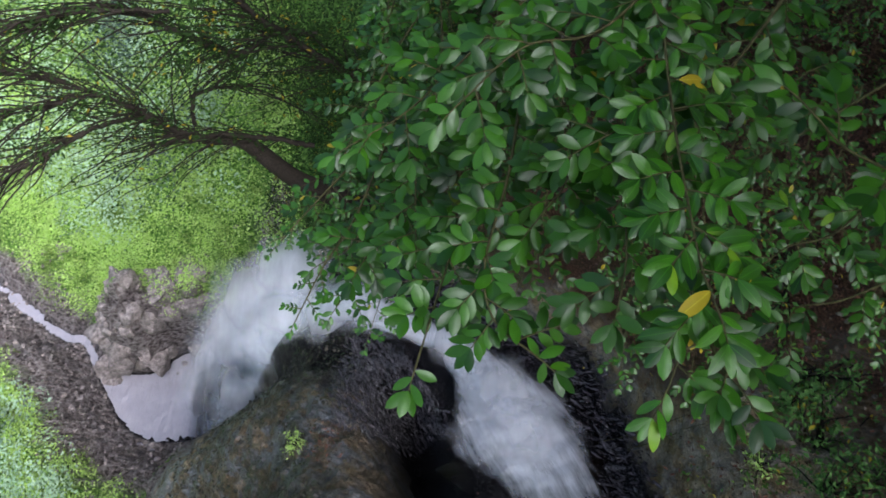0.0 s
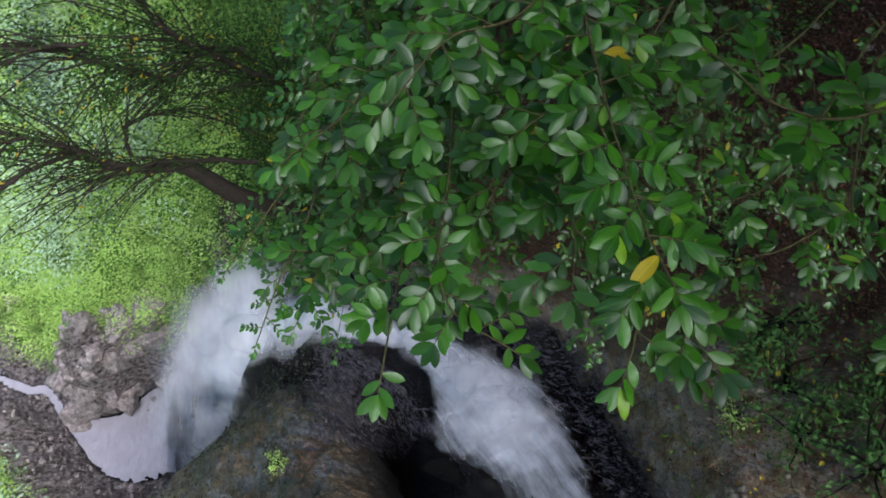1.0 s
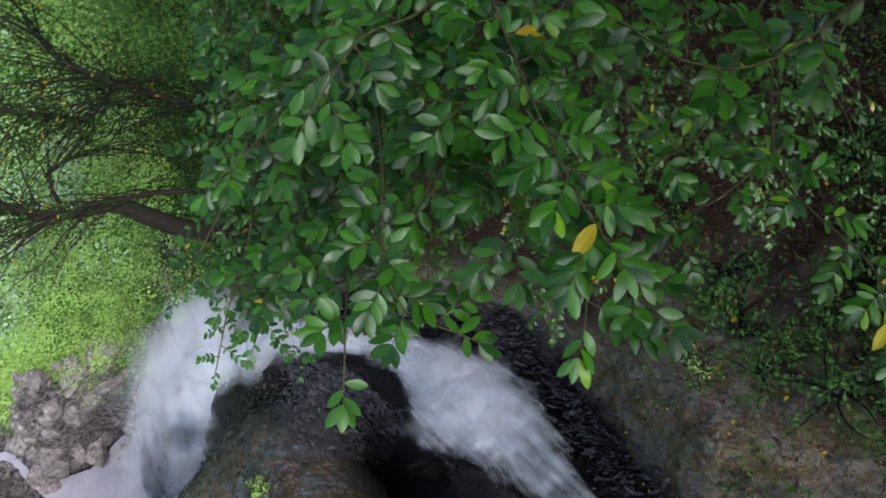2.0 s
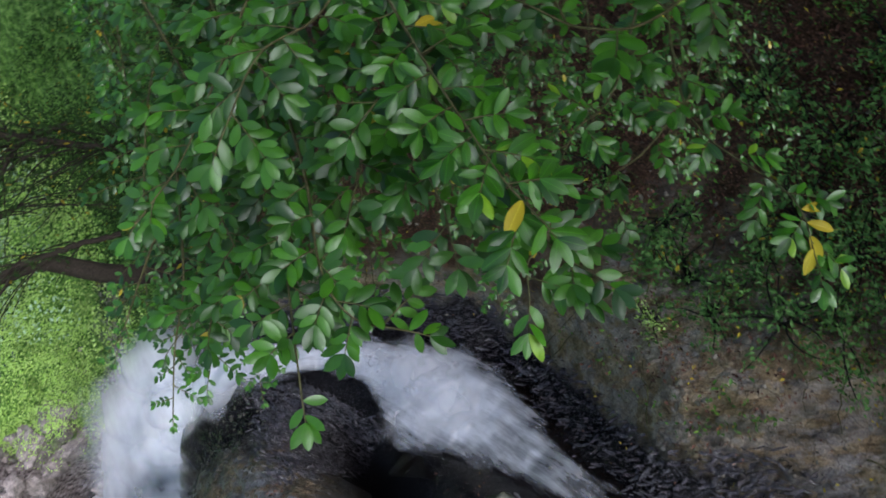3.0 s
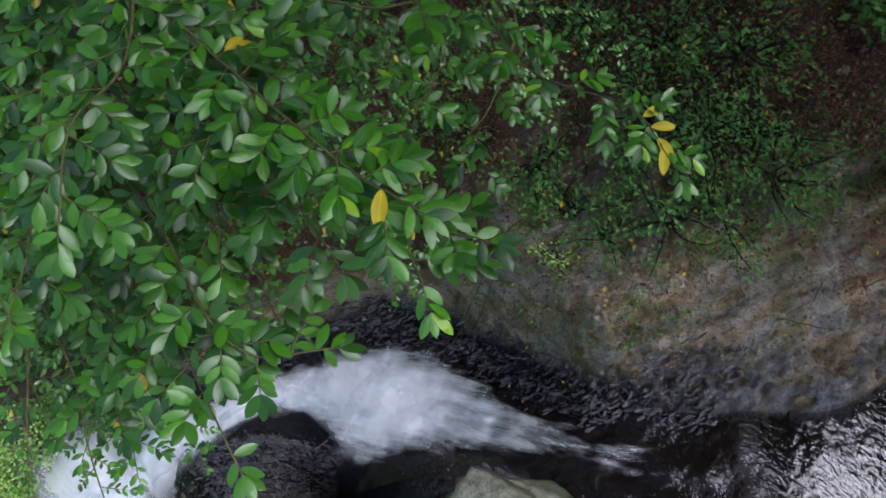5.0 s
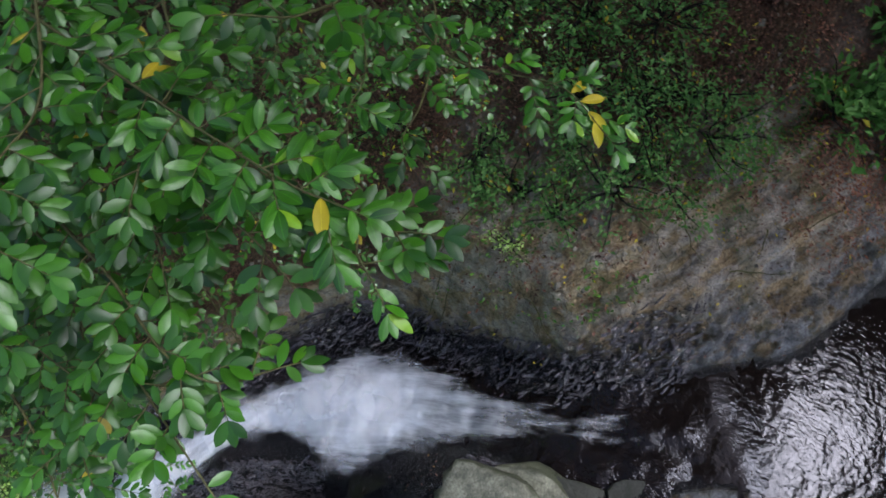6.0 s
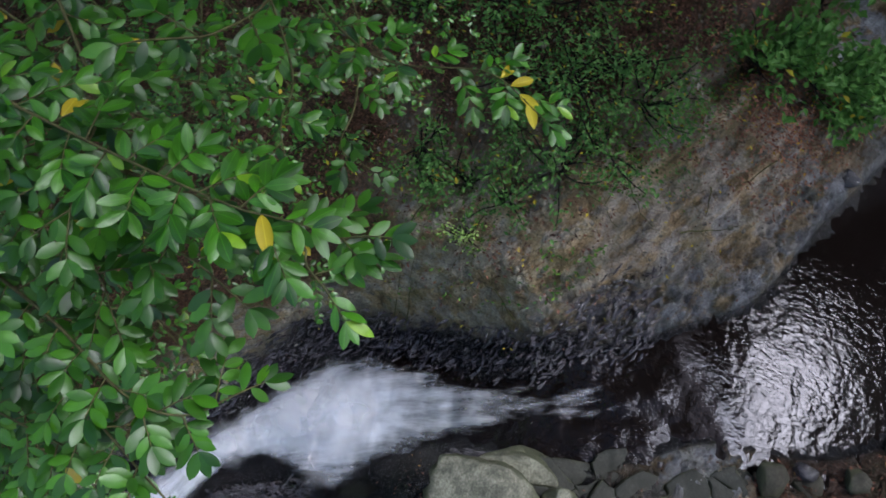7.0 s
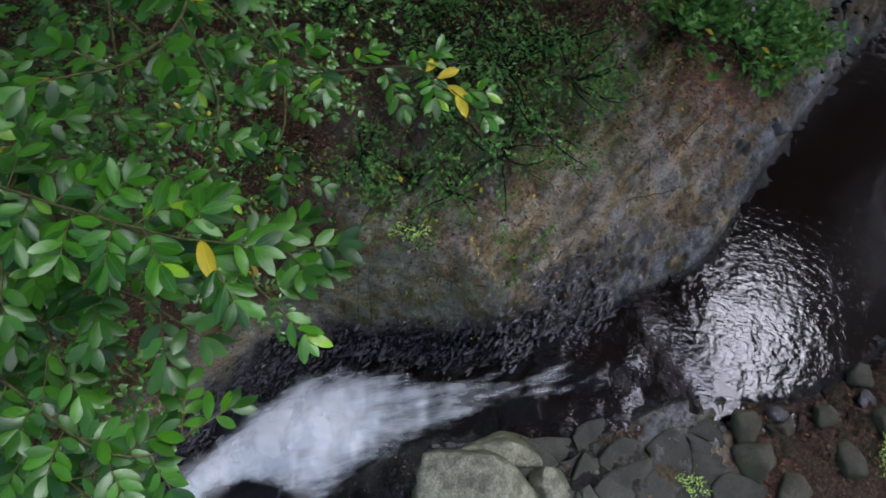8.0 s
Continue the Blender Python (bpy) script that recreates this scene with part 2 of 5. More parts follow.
def make_white(name, lo, hi, stretch, soft=1.0, grain=0.6, relief=0.6):
    """Falling water: white streaks along the flow, clear between them. The mesh carries 'along', 'across' and 'thick'."""
    m, n, l, b = mat(name, 0.5, 0.3)
    cv = n.new("ShaderNodeCombineXYZ")
    l.new(attribute(n, "across"), cv.inputs[0])
    l.new(attribute(n, "along"), cv.inputs[1])
    f = noise_of(n, l, 1.0, 8.0, grain, vec=cv.outputs[0], stretch=stretch)
    g = noise_of(n, l, 1.3, 3.0, 0.5, vec=cv.outputs[0])
    s = maths(n, l, "ADD", maths(n, l, "MULTIPLY", f, 0.6), maths(n, l, "MULTIPLY", g, 0.4))
    s = maths(n, l, "ADD", maths(n, l, "MULTIPLY", s, soft), 0.5 - 0.5 * soft)
    s = maths(n, l, "ADD", s, maths(n, l, "SUBTRACT", attribute(n, "thick"), 0.5))
    a = ramp(n, l, s, [(lo, grey(0)), (hi, grey(1))])
    b.inputs["Base Color"].default_value = (0.84, 0.84, 0.9, 1)
    bump(n, l, b, f, relief, 0.12)
    glow = n.new("ShaderNodeBsdfTranslucent")
    glow.inputs[0].default_value = (0.84, 0.84, 0.9, 1)
    body = n.new("ShaderNodeMixShader")
    body.inputs[0].default_value = 0.4
    l.new(b.outputs[0], body.inputs[1])
    l.new(glow.outputs[0], body.inputs[2])
    clear = n.new("ShaderNodeBsdfTransparent")
    veil = n.new("ShaderNodeMixShader")
    l.new(a, veil.inputs[0])
    l.new(clear.outputs[0], veil.inputs[1])
    l.new(body.outputs[0], veil.inputs[2])
    l.new(veil.outputs[0], n["Material Output"].inputs[0])
    return m


FOAM = make_white("white_water", 0.34, 0.92, (6.5, 0.8, 1.0), 1.7, 0.62, 0.6)
SPRAY = make_white("spray", 0.25, 0.95, (2.5, 1.2, 1.0), 1.4, 0.68, 0.3)
MIST = make_white("mist", 0.08, 0.95, (2.2, 0.5, 1.0), 0.8, 0.62, 0.15)


# ---- building helpers ----
def part(name, data, material, parent=None, label=""):
    """One mesh object under a thing, from a bmesh or a mesh."""
    if isinstance(data, bmesh.types.BMesh):
        me = bpy.data.meshes.new(name)
        data.to_mesh(me)
        data.free()
    else:
        me = data
    if material and not me.materials:
        me.materials.append(material)
    ob = new(name, me)
    if parent:
        ob.parent = parent
    return tagged(ob, label)


def array_mesh(name, verts, faces, smooth=False):
    """A mesh from arrays; faces is an (n, 3) or (n, 4) array."""
    me = bpy.data.meshes.new(name)
    verts, faces = np.asarray(verts, np.float32), np.asarray(faces, np.int32)
    k = faces.shape[1]
    me.vertices.add(len(verts))
    me.vertices.foreach_set("co", verts.ravel())
    me.loops.add(faces.size)
    me.loops.foreach_set("vertex_index", faces.ravel())
    me.polygons.add(len(faces))
    me.polygons.foreach_set("loop_start", np.arange(0, faces.size, k, dtype=np.int32))
    me.update(calc_edges=True)
    me.polygons.foreach_set("use_smooth", np.full(len(faces), smooth))
    return me


def give(me, name, values):
    a = me.attributes.new(name, "FLOAT", "POINT")
    a.data.foreach_set("value", np.asarray(values, np.float32).ravel())


def grid_faces(nx, ny):
    i = np.arange(nx * ny).reshape(ny, nx)
    return np.stack([i[:-1, :-1], i[:-1, 1:], i[1:, 1:], i[1:, :-1]], -1).reshape(-1, 4)


def hash3(i, j, k):
    v = np.sin(i * 127.1 + j * 311.7 + k * 74.7) * 43758.5453
    return v - np.floor(v)


def vnoise(x, y, z=0.0):
    """Smooth value noise, 0 to 1, on arrays."""
    x, y, z = np.broadcast_arrays(np.asarray(x, float), y, z)
    i, j, k = np.floor(x), np.floor(y), np.floor(z)
    u, v, w = x - i, y - j, z - k
    u, v, w = (a * a * (3 - 2 * a) for a in (u, v, w))
    out = 0
    for a in (0, 1):
        for b in (0, 1):
            for c in (0, 1):
                out = out + hash3(i + a, j + b, k + c) * (u if a else 1 - u) * (v if b else 1 - v) * (w if c else 1 - w)
    return out


def fbm(x, y, z=0.0, octaves=4, gain=0.5):
    s, amp, tot = 0.0, 1.0, 0.0
    for o in range(octaves):
        s = s + amp * vnoise(x * 2 ** o + 17 * o, y * 2 ** o - 9 * o, z * 2 ** o)
        tot += amp
        amp *= gain
    return s / tot


def smooth(a, b, x):
    t = np.clip((x - a) / (b - a), 0, 1)
    return t * t * (3 - 2 * t)


def polyline(nodes, step):
    """Points at even steps along a smooth line through the nodes (Catmull-Rom), all columns carried along."""
    p = np.array(nodes, float)
    p = np.vstack([2 * p[0] - p[1], p, 2 * p[-1] - p[-2]])
    out = []
    for a, b, c, d in zip(p[:-3], p[1:-2], p[2:-1], p[3:]):
        k = max(2, int(np.linalg.norm(c[:3] - b[:3]) / step))
        t = np.linspace(0, 1, k, endpoint=False)[:, None]
        out.append(0.5 * (2 * b + (c - a) * t + (2 * a - 5 * b + 4 * c - d) * t ** 2 + (3 * b - a - 3 * c + d) * t ** 3))
    return np.vstack(out + [p[-2:-1]])


# ---- the lie of the land ----
# stream from the upper pool over the chute and the two falls to the plunge pool: x, y, level, half width, height and run of its steep right-hand wall, slope above it
STREAM = [(15.0, -9.8, 0.1, 1.6, 0.1, 0.2, 0.7), (10.2, -7.2, 0.03, 1.9, 0.1, 0.2, 0.7), (7.0, -5.4, 0.0, 1.65, 0.1, 0.2, 0.7), (4.8, -4.0, 0.0, 1.25, 0.1, 0.2, 0.7), (3.95, -2.6, -0.03, 0.8, 0.1, 0.2, 0.7),
          (3.0, -1.3, -0.4, 0.75, 0.5, 0.5, 0.7), (2.65, -0.4, -1.0, 0.6, 1.0, 0.7, 0.75), (2.45, 1.2, -2.6, 0.85, 2.5, 1.0, 0.8), (1.9, 2.7, -4.0, 1.25, 3.5, 1.3, 0.8),
          (1.05, 3.9, -4.8, 0.95, 4.0, 1.5, 0.85)]
FALLS = [(-0.3, 5.1, -5.4, 0.6, 4.5, 1.5, 0.9), (-1.9, 5.75, -6.1, 0.7, 4.0, 1.3, 0.9), (-3.1, 6.3, -8.0, 0.9, 1.5, 1.2, 1.0), (-4.3, 6.9, -11.5, 1.1, 1.0, 1.2, 1.1), (-6.4, 7.5, -18.0, 1.5, 1.5, 1.2, 1.3),
         (-8.8, 7.8, -23.7, 1.9, 2.5, 1.2, 1.2), (-10.8, 7.6, -24.0, 2.2, 1.5, 1.0, 1.1), (-12.8, 7.2, -24.0, 1.6, 1.2, 1.0, 1.0), (-15.2, 8.6, -24.1, 0.3, 1.2, 1.2, 1.0), (-16.6, 10.3, -24.2, 0.16, 1.0, 1.1, 1.0),
         (-19.0, 11.4, -24.4, 0.2, 0.8, 1.0, 1.0), (-34.0, 22.0, -25.5, 0.4, 0.5, 1.0, 1.0), (-70.0, 45.0, -27.0, 2.0, 0.5, 1.0, 0.9)]
# the rock rib on the left of the falls, under the eye: x, y, crest, how fast it rounds off towards the stream
RIB = [(6.0, -30.0, 2.0, 0.01), (1.0, -6.0, 0.25, 0.01), (0.6, -1.2, 0.1, 0.02), (-0.7, 0.3, -1.7, 0.05), (-2.3, 2.2, -4.0, 0.27), (-4.6, 2.2, -7.3, 0.75), (-7.2, 1.7, -11.0, 0.95),
       (-10.5, 0.5, -17.0, 0.2), (-18.0, -2.0, -16.0, 0.05), (-60.0, -10.0, -6.0, 0.03)]
COURSE = polyline(STREAM + FALLS, 0.12)
CREST = polyline(RIB, 0.15)


def nearest(line, x, y, power=5.0):
    """Softly nearest values of a line's columns, its distance, and the side (+1: on the left going down the line)."""
    vals, dist, side = np.zeros((x.size, line.shape[1])), np.zeros(x.size), np.zeros(x.size)
    tang = np.gradient(line[:, :2], axis=0)
    tang /= np.linalg.norm(tang, axis=1)[:, None]
    for s in range(0, x.size, 4000):
        dx, dy = x[s:s + 4000, None] - line[None, :, 0], y[s:s + 4000, None] - line[None, :, 1]
        d2 = dx * dx + dy * dy
        near = d2.min(1, keepdims=True)
        w = ((near + 0.01) / (d2 + 0.01)) ** power
        w /= w.sum(1, keepdims=True)
        vals[s:s + 4000], dist[s:s + 4000] = w @ line, np.sqrt(near[:, 0])
        side[s:s + 4000] = (w * np.sign(tang[None, :, 0] * dy - tang[None, :, 1] * dx)).sum(1)
    return vals, dist, side


def coarse_land(x, y):
    """Height, distance to the stream's middle, distance beyond its edge, side (minus: right bank) and water level."""
    v, d, side = nearest(COURSE, x, y)
    level, half, wall, run, slope = v[:, 2], v[:, 3], v[:, 4], v[:, 5], v[:, 6]
    out = np.maximum(0, d - half)
    bed = level - 0.35 * smooth(0.0, 1.0, 1 - d / half)
    right = level + wall * smooth(0, 1, out / run) + slope * np.maximum(0, out - 0.5 * run) + 0.06
    right = np.where(right > 9, 9 + (right - 9) * 0.35, right)
    c, dc, sc = nearest(CREST, x, y, 3.0)
    left = c[:, 2] - np.where(sc < 0, c[:, 3] * dc * dc, -0.12 * dc)
    left = left - 5.0 * np.exp(-((x - 0.05 + 0.25 * (y - 2.3)) / 0.75) ** 2 - ((y - 2.2) / 1.3) ** 4)
    low = smooth(-8.5, -10.5, x)
    left = left * (1 - low) + (level + 0.1 + 0.7 * out) * low
    left = level + (left - level) * smooth(0, 1.0, out) + 0.04
    h = np.where(out <= 0, bed, np.where(side < 0, right, left))
    return h, d, out, side, level


def axis_steps(lo, hi, mid, fine, grow):
    """Even steps round the middle that widen outwards."""
    up, down = [mid], [mid]
    for line, end, sgn in ((up, hi, 1), (down, lo, -1)):
        step = fine
        while (end - line[-1]) * sgn > 0:
            far = max(0.0, abs(line[-1] - mid) - 5.0)
            step = fine + grow * far
            line.append(line[-1] + sgn * step)
    return np.array(down[:0:-1] + up)


def field(xs, ys):
    gx, gy = np.meshgrid(xs, ys)
    return [a.reshape(gx.shape) for a in coarse_land(gx.ravel(), gy.ravel())]


def sample(grid, xs, ys, x, y):
    """Bilinear look-up in an even grid."""
    u = np.clip((x - xs[0]) / (xs[1] - xs[0]), 0, len(xs) - 1.001)
    v = np.clip((y - ys[0]) / (ys[1] - ys[0]), 0, len(ys) - 1.001)
    i, j = u.astype(int), v.astype(int)
    u, v = u - i, v - j
    return (grid[j, i] * (1 - u) + grid[j, i + 1] * u) * (1 - v) + (grid[j + 1, i] * (1 - u) + grid[j + 1, i + 1] * u) * v


FAR_X, FAR_Y = np.arange(-70, 50, 0.5), np.arange(-50, 70, 0.5)
FAR = field(FAR_X, FAR_Y)
NEAR_X, NEAR_Y = np.arange(-20, 12, 0.1), np.arange(-9, 16, 0.1)
NEAR = field(NEAR_X, NEAR_Y)


def bare(x, y):
    """Where the gorge slope is bare rock: the outcrop over the plunge pool and a pale rib beside the fall."""
    f = np.clip(((x + 5.0) * -3.6 + (y - 11.4) * -1.6) / (3.6 ** 2 + 1.6 ** 2), 0, 1)
    rib = smooth(0.95, 0.5, np.hypot(x + 5.0 + 3.6 * f, y - 11.4 + 1.6 * f) + 1.3 * (fbm(x * 1.4, y * 1.4, 4.0, 3) - 0.5))
    edge = 10.9 + 2.2 * (fbm(x * 0.9, y * 0.9, 8.0, 3) - 0.5) - 0.9 * smooth(-13.5, -15.5, x)
    return np.maximum(rib, smooth(0.3, -0.3, y - edge) * smooth(-17.5, -16.0, x) * smooth(-7.4, -8.4, x))


def land(x, y):
    """Height of the finished ground and its fields, on arrays."""
    x, y = np.asarray(x, float), np.asarray(y, float)
    inside = (x > -19.8) & (x < 11.8) & (y > -8.8) & (y < 15.8)
    h, d, out, side, level = [np.where(inside, sample(n, NEAR_X, NEAR_Y, x, y), sample(f, FAR_X, FAR_Y, x, y)) for n, f in zip(NEAR, FAR)]
    lumps = smooth(0.0, 0.8, out)
    deep = smooth(-9.0, -14.0, h)
    flat = np.where((side > 0) & (y < 0.3) & (x > 0), 0.25, 1.0)
    blocks = np.abs(fbm(x * 1.3 + 0.7 * y, y * 1.3, h * 0.8, 4) - 0.5)
    h = h + flat * lumps * (0.9 * (fbm(x * 0.45, y * 0.45, 0, 3) - 0.5) + 0.9 * (0.12 - blocks))
    crag = np.abs(fbm(x * 1.1, y * 1.1, h * 0.5, 5, 0.7) - 0.5)
    h = h + deep * lumps * 5.0 * (0.13 - crag) * smooth(5.0, 2.0, out)
    h = h + deep * (side < 0) * smooth(0.0, 0.5, out) * 2.8 * np.exp(-((x + 11.6) / 2.4) ** 4 - ((y - 10.2) / 1.3) ** 4)
    h = h + deep * (side > 0) * smooth(0.0, 1.2, out) * 0.8 * np.exp(-((x + 17.0) / 2.2) ** 2 - ((y - 8.0) / 1.6) ** 2)
    h = h + deep * bare(x, y) * smooth(0.0, 0.4, out) * 2.6 * (0.12 - np.abs(fbm(x * 1.7 + 5, y * 1.7, h * 0.9, 4, 0.65) - 0.5))
    # a dark cleft behind the leaf-strewn ledge, and the wet gully where the bank ends
    f = np.clip(((x - 7.6) * 1.4 + (y + 1.15) * -0.85) / (1.4 ** 2 + 0.85 ** 2), 0, 1)
    h = h - 0.5 * np.exp(-(np.hypot(x - 7.6 - 1.4 * f, y + 1.15 + 0.85 * f) / 0.2) ** 2)
    gully = np.exp(-((x - 10.7 - 0.25 * (y + 4.0)) / 1.75) ** 6 - ((y + 4.4) / 2.4) ** 4)
    h = h * (1 - gully) + gully * np.minimum(h, 0.05 + 0.12 * np.maximum(0, y + 4.5))
    shore = smooth(1.4, 0.4, out) * smooth(-0.05, 0.15, out) * (1 - deep)
    slate = np.abs(fbm(x * 3.4, y * 5.5, h * 2.0, 4, 0.7) - 0.5)
    h = h + shore * 1.0 * (0.13 - slate)
    h = h + (0.04 + 0.12 * lumps * flat) * (fbm(x * 4.5, y * 4.5, h * 3.0, 4, 0.62) - 0.5) * 2
    h = h + 0.16 * (side > 0) * smooth(0.1, 0.6, y) * smooth(0.0, 0.5, out) * smooth(-14.0, -10.0, h) * (fbm(x * 7.0, y * 7.0, 2.0, 4, 0.68) - 0.5)
    return h, d, out, side, level


def height(x, y):
    return float(land(np.array([x]), np.array([y]))[0][0])


gx, gy = np.meshgrid(axis_steps(-65, 45, 1.0, 0.03, 0.02), axis_steps(-45, 65, 2.0, 0.03, 0.02))
gh, gd, gout, gside, glevel = land(gx, gy)
ground_mesh = array_mesh("ground", np.stack([gx, gy, gh], -1).reshape(-1, 3), grid_faces(gx.shape[1], gx.shape[0]), True)
wobble = fbm(gx * 1.5, gy * 1.5, gh, 3) - 0.5
above = gh - glevel
chuted = smooth(-0.02, -0.5, glevel)
low = smooth(-9.0, -13.0, gh)
right_bank = gside < 0
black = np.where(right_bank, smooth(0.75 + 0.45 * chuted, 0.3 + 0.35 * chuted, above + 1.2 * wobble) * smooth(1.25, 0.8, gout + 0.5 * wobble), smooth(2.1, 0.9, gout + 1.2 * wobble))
# paints the deep shade under the overhang black, beyond the wet rock
cleft_shade = np.where(right_bank, 0, smooth(-2.0, -1.0, gx + 1.6 * wobble + 0.25 * smooth(2.5, 4.5, gy)) * smooth(0.2, 0.7, gy) * smooth(6.0, 5.0, gy))
# simply darkens the rib through the same mask
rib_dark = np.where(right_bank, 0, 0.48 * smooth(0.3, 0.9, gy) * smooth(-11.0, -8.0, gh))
# the 0.35 term darkens poolside ground to cancel sun through the crown gap
give(ground_mesh, "wet_and_shade", np.clip(np.maximum(np.maximum(rib_dark, 0.35 * (gy < -3.5) * (gx > 0) * ~right_bank), black * (0.3 + 0.7 * chuted), np.maximum(cleft_shade, 0.9 * right_bank * smooth(8.6, 9.1, gx + 0.5 * wobble) * smooth(-2.6, -3.2, gy) * smooth(1.6, 0.8, above))) * (1 - 0.75 * low) + 0.7 * smooth(0.15, 0.0, gout), 0, 1))
give(ground_mesh, "soil", np.where(right_bank, np.maximum(smooth(1.5, 2.6, above + 2.2 * wobble) * np.where(gx > 1.5, np.maximum(smooth(1.9, 3.0, gout + 1.6 * wobble), smooth(2.0, 3.2, gy + 1.5 * wobble)), 1.0), 0.8 * smooth(7.2, 8.8, gx + 2 * wobble) * smooth(0.15, 0.6, above)), np.maximum(0.35 * smooth(0, 0.2, wobble), smooth(-3.4, -3.9, gy) * (gx > 0))) * (1 - low))
give(ground_mesh, "brown", np.where(right_bank, smooth(0.2, 0.75, above + 1.2 * wobble), 0.0))
give(ground_mesh, "low", low)
give(ground_mesh, "green", np.where(right_bank & (glevel < -8), smooth(1.8, 2.8, above + 3 * wobble) * (1 - bare(gx, gy)), np.where(~right_bank & (glevel < -20), smooth(2.0, 3.2, gout + 2 * wobble), 0)))
give(ground_mesh, "moss", np.where(right_bank, 0.25, 0.6) * smooth(-0.2, 0.1, wobble) * (1 - 0.5 * low))
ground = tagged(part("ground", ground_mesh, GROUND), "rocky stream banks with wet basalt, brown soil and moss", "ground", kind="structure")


# ---- water ----
def ribbon(name, material, line, rise, spread=1.0, bulge=0.0, thick=None, seed=0.0, cols=28, rough=0.05, fade=0.45):
    """A sheet of water along a stretch of the stream."""
    pts = line
    tang = np.gradient(pts[:, :3], axis=0)
    side = np.stack([tang[:, 1], -tang[:, 0], np.zeros(len(pts))], -1)
    side /= np.linalg.norm(side, axis=1)[:, None] + 1e-9
    along = np.concatenate([[0], np.cumsum(np.linalg.norm(np.diff(pts[:, :3], axis=0), axis=1))])
    u = np.linspace(-1, 1, cols)
    v = pts[:, None, :3] + side[:, None, :] * (u[None, :, None] * pts[:, None, 3:4] * spread)
    uu, aa = np.broadcast_to(u[None, :] * pts[:, 3:4], v.shape[:2]), np.broadcast_to(along[:, None], v.shape[:2])
    v = v.copy()
    v[..., 2] += rise + bulge * (1 - u[None, :] ** 2) + rough * (fbm(uu * 3 + seed, aa * 2.0, seed, 3) - 0.5) * 2 * np.clip(-pts[:, 2:3] * 3, 0, 1)
    me = array_mesh(name, v.reshape(-1, 3), grid_faces(cols, len(pts)), True)
    f = np.linspace(0, 1, len(pts))
    th = np.ones(len(pts)) if thick is None else np.interp(f, [a for a, b in thick], [b for a, b in thick])
    edge = smooth(1.0, fade, np.abs(u))
    rush = smooth(-0.03, -0.35, pts[:, 2])
    give(me, "rush", np.broadcast_to(rush[:, None], v.shape[:2]))
    give(me, "along", aa)
    give(me, "across", uu + seed)
    give(me, "thick", th[:, None] * edge[None, :])
    return part(name, me, material)


def stretch_of(line, x0, y0, x1, y1):
    a = np.hypot(line[:, 0] - x0, line[:, 1] - y0).argmin()
    b = np.hypot(line[:, 0] - x1, line[:, 1] - y1).argmin()
    return line[a:b + 1]


FLOW = polyline(STREAM + FALLS, 0.08)
stream = ribbon("stream", POOL, stretch_of(FLOW, 15, -9.8, 2.2, 2.7), 0.01, 1.5, rough=0.13, cols=70)
tagged(stream, "clear dark stream pool running into a rock chute", "water", kind="structure")
CASCADE = polyline([(3.6, -2.1, -0.15, 0.35), (3.05, -1.25, -0.45, 0.42), (2.68, -0.35, -1.0, 0.5), (2.42, 0.6, -1.9, 0.68), (2.15, 1.68, -3.0, 1.15), (1.72, 2.66, -3.9, 1.5),
                    (1.25, 3.68, -4.6, 0.8), (0.45, 4.6, -5.1, 0.45), (-0.6, 5.15, -5.5, 0.5), (-2.0, 5.75, -6.1, 0.7)], 0.06)
FALL = polyline([(-0.3, 5.05, -5.4, 0.6), (-1.9, 5.75, -6.0, 0.85), (-2.9, 6.15, -7.9, 0.95), (-4.2, 6.6, -11.5, 1.3), (-6.3, 7.2, -18.0, 1.7), (-8.1, 7.3, -23.8, 1.9), (-8.8, 7.0, -24.0, 2.0)], 0.1)
cascade = ribbon("cascade", FOAM, CASCADE, 0.12, 1.1, 0.22, [(0, 0.22), (0.1, 0.36), (0.2, 0.47), (0.3, 0.64), (0.45, 0.9), (0.7, 0.98), (0.9, 0.85), (1, 0.4)], 0.0, rough=0.14, cols=40, fade=0.25)
tagged(cascade, "white cascade bursting over dark rock", "waterfall", kind="structure")
part_sheet = ribbon("spray", SPRAY, stretch_of(CASCADE, 2.4, 1.2, -0.6, 5.2), 0.4, 1.4, 0.35, [(0, 0.0), (0.3, 0.45), (0.7, 0.5), (1, 0.1)], 5.0, rough=0.2, cols=40, fade=0.0)
part_sheet.parent = cascade
waterfall = ribbon("waterfall", MIST, FALL, 0.15, 1.1, 0.35, [(0, 0.2), (0.08, 0.8), (0.35, 0.95), (0.6, 0.9), (1, 0.2)], 3.0, rough=0.15, cols=40, fade=0.0)
tagged(waterfall, "tall white waterfall dropping into the gorge", "waterfall", kind="structure")


def billow(parent, at, radius, dense, seed):
    """A domed veil of spray, thick in its middle and fading out."""
    u = np.linspace(-1, 1, 26)
    gu, gv = np.meshgrid(u, u)
    rr = np.hypot(gu, gv)
    me = array_mesh("spray", np.stack([at[0] + radius * gu, at[1] + radius * gv, at[2] + radius * 0.2 * (1 - rr ** 2) + 0.3 * radius * (fbm(gu * 1.5 + seed, gv * 1.5, seed, 3) - 0.5)], -1).reshape(-1, 3), grid_faces(26, 26), True)
    give(me, "across", gu * radius + seed)
    give(me, "along", gv * radius)
    give(me, "thick", dense * smooth(1.0, 0.0, rr))
    part("spray", me, MIST, parent)


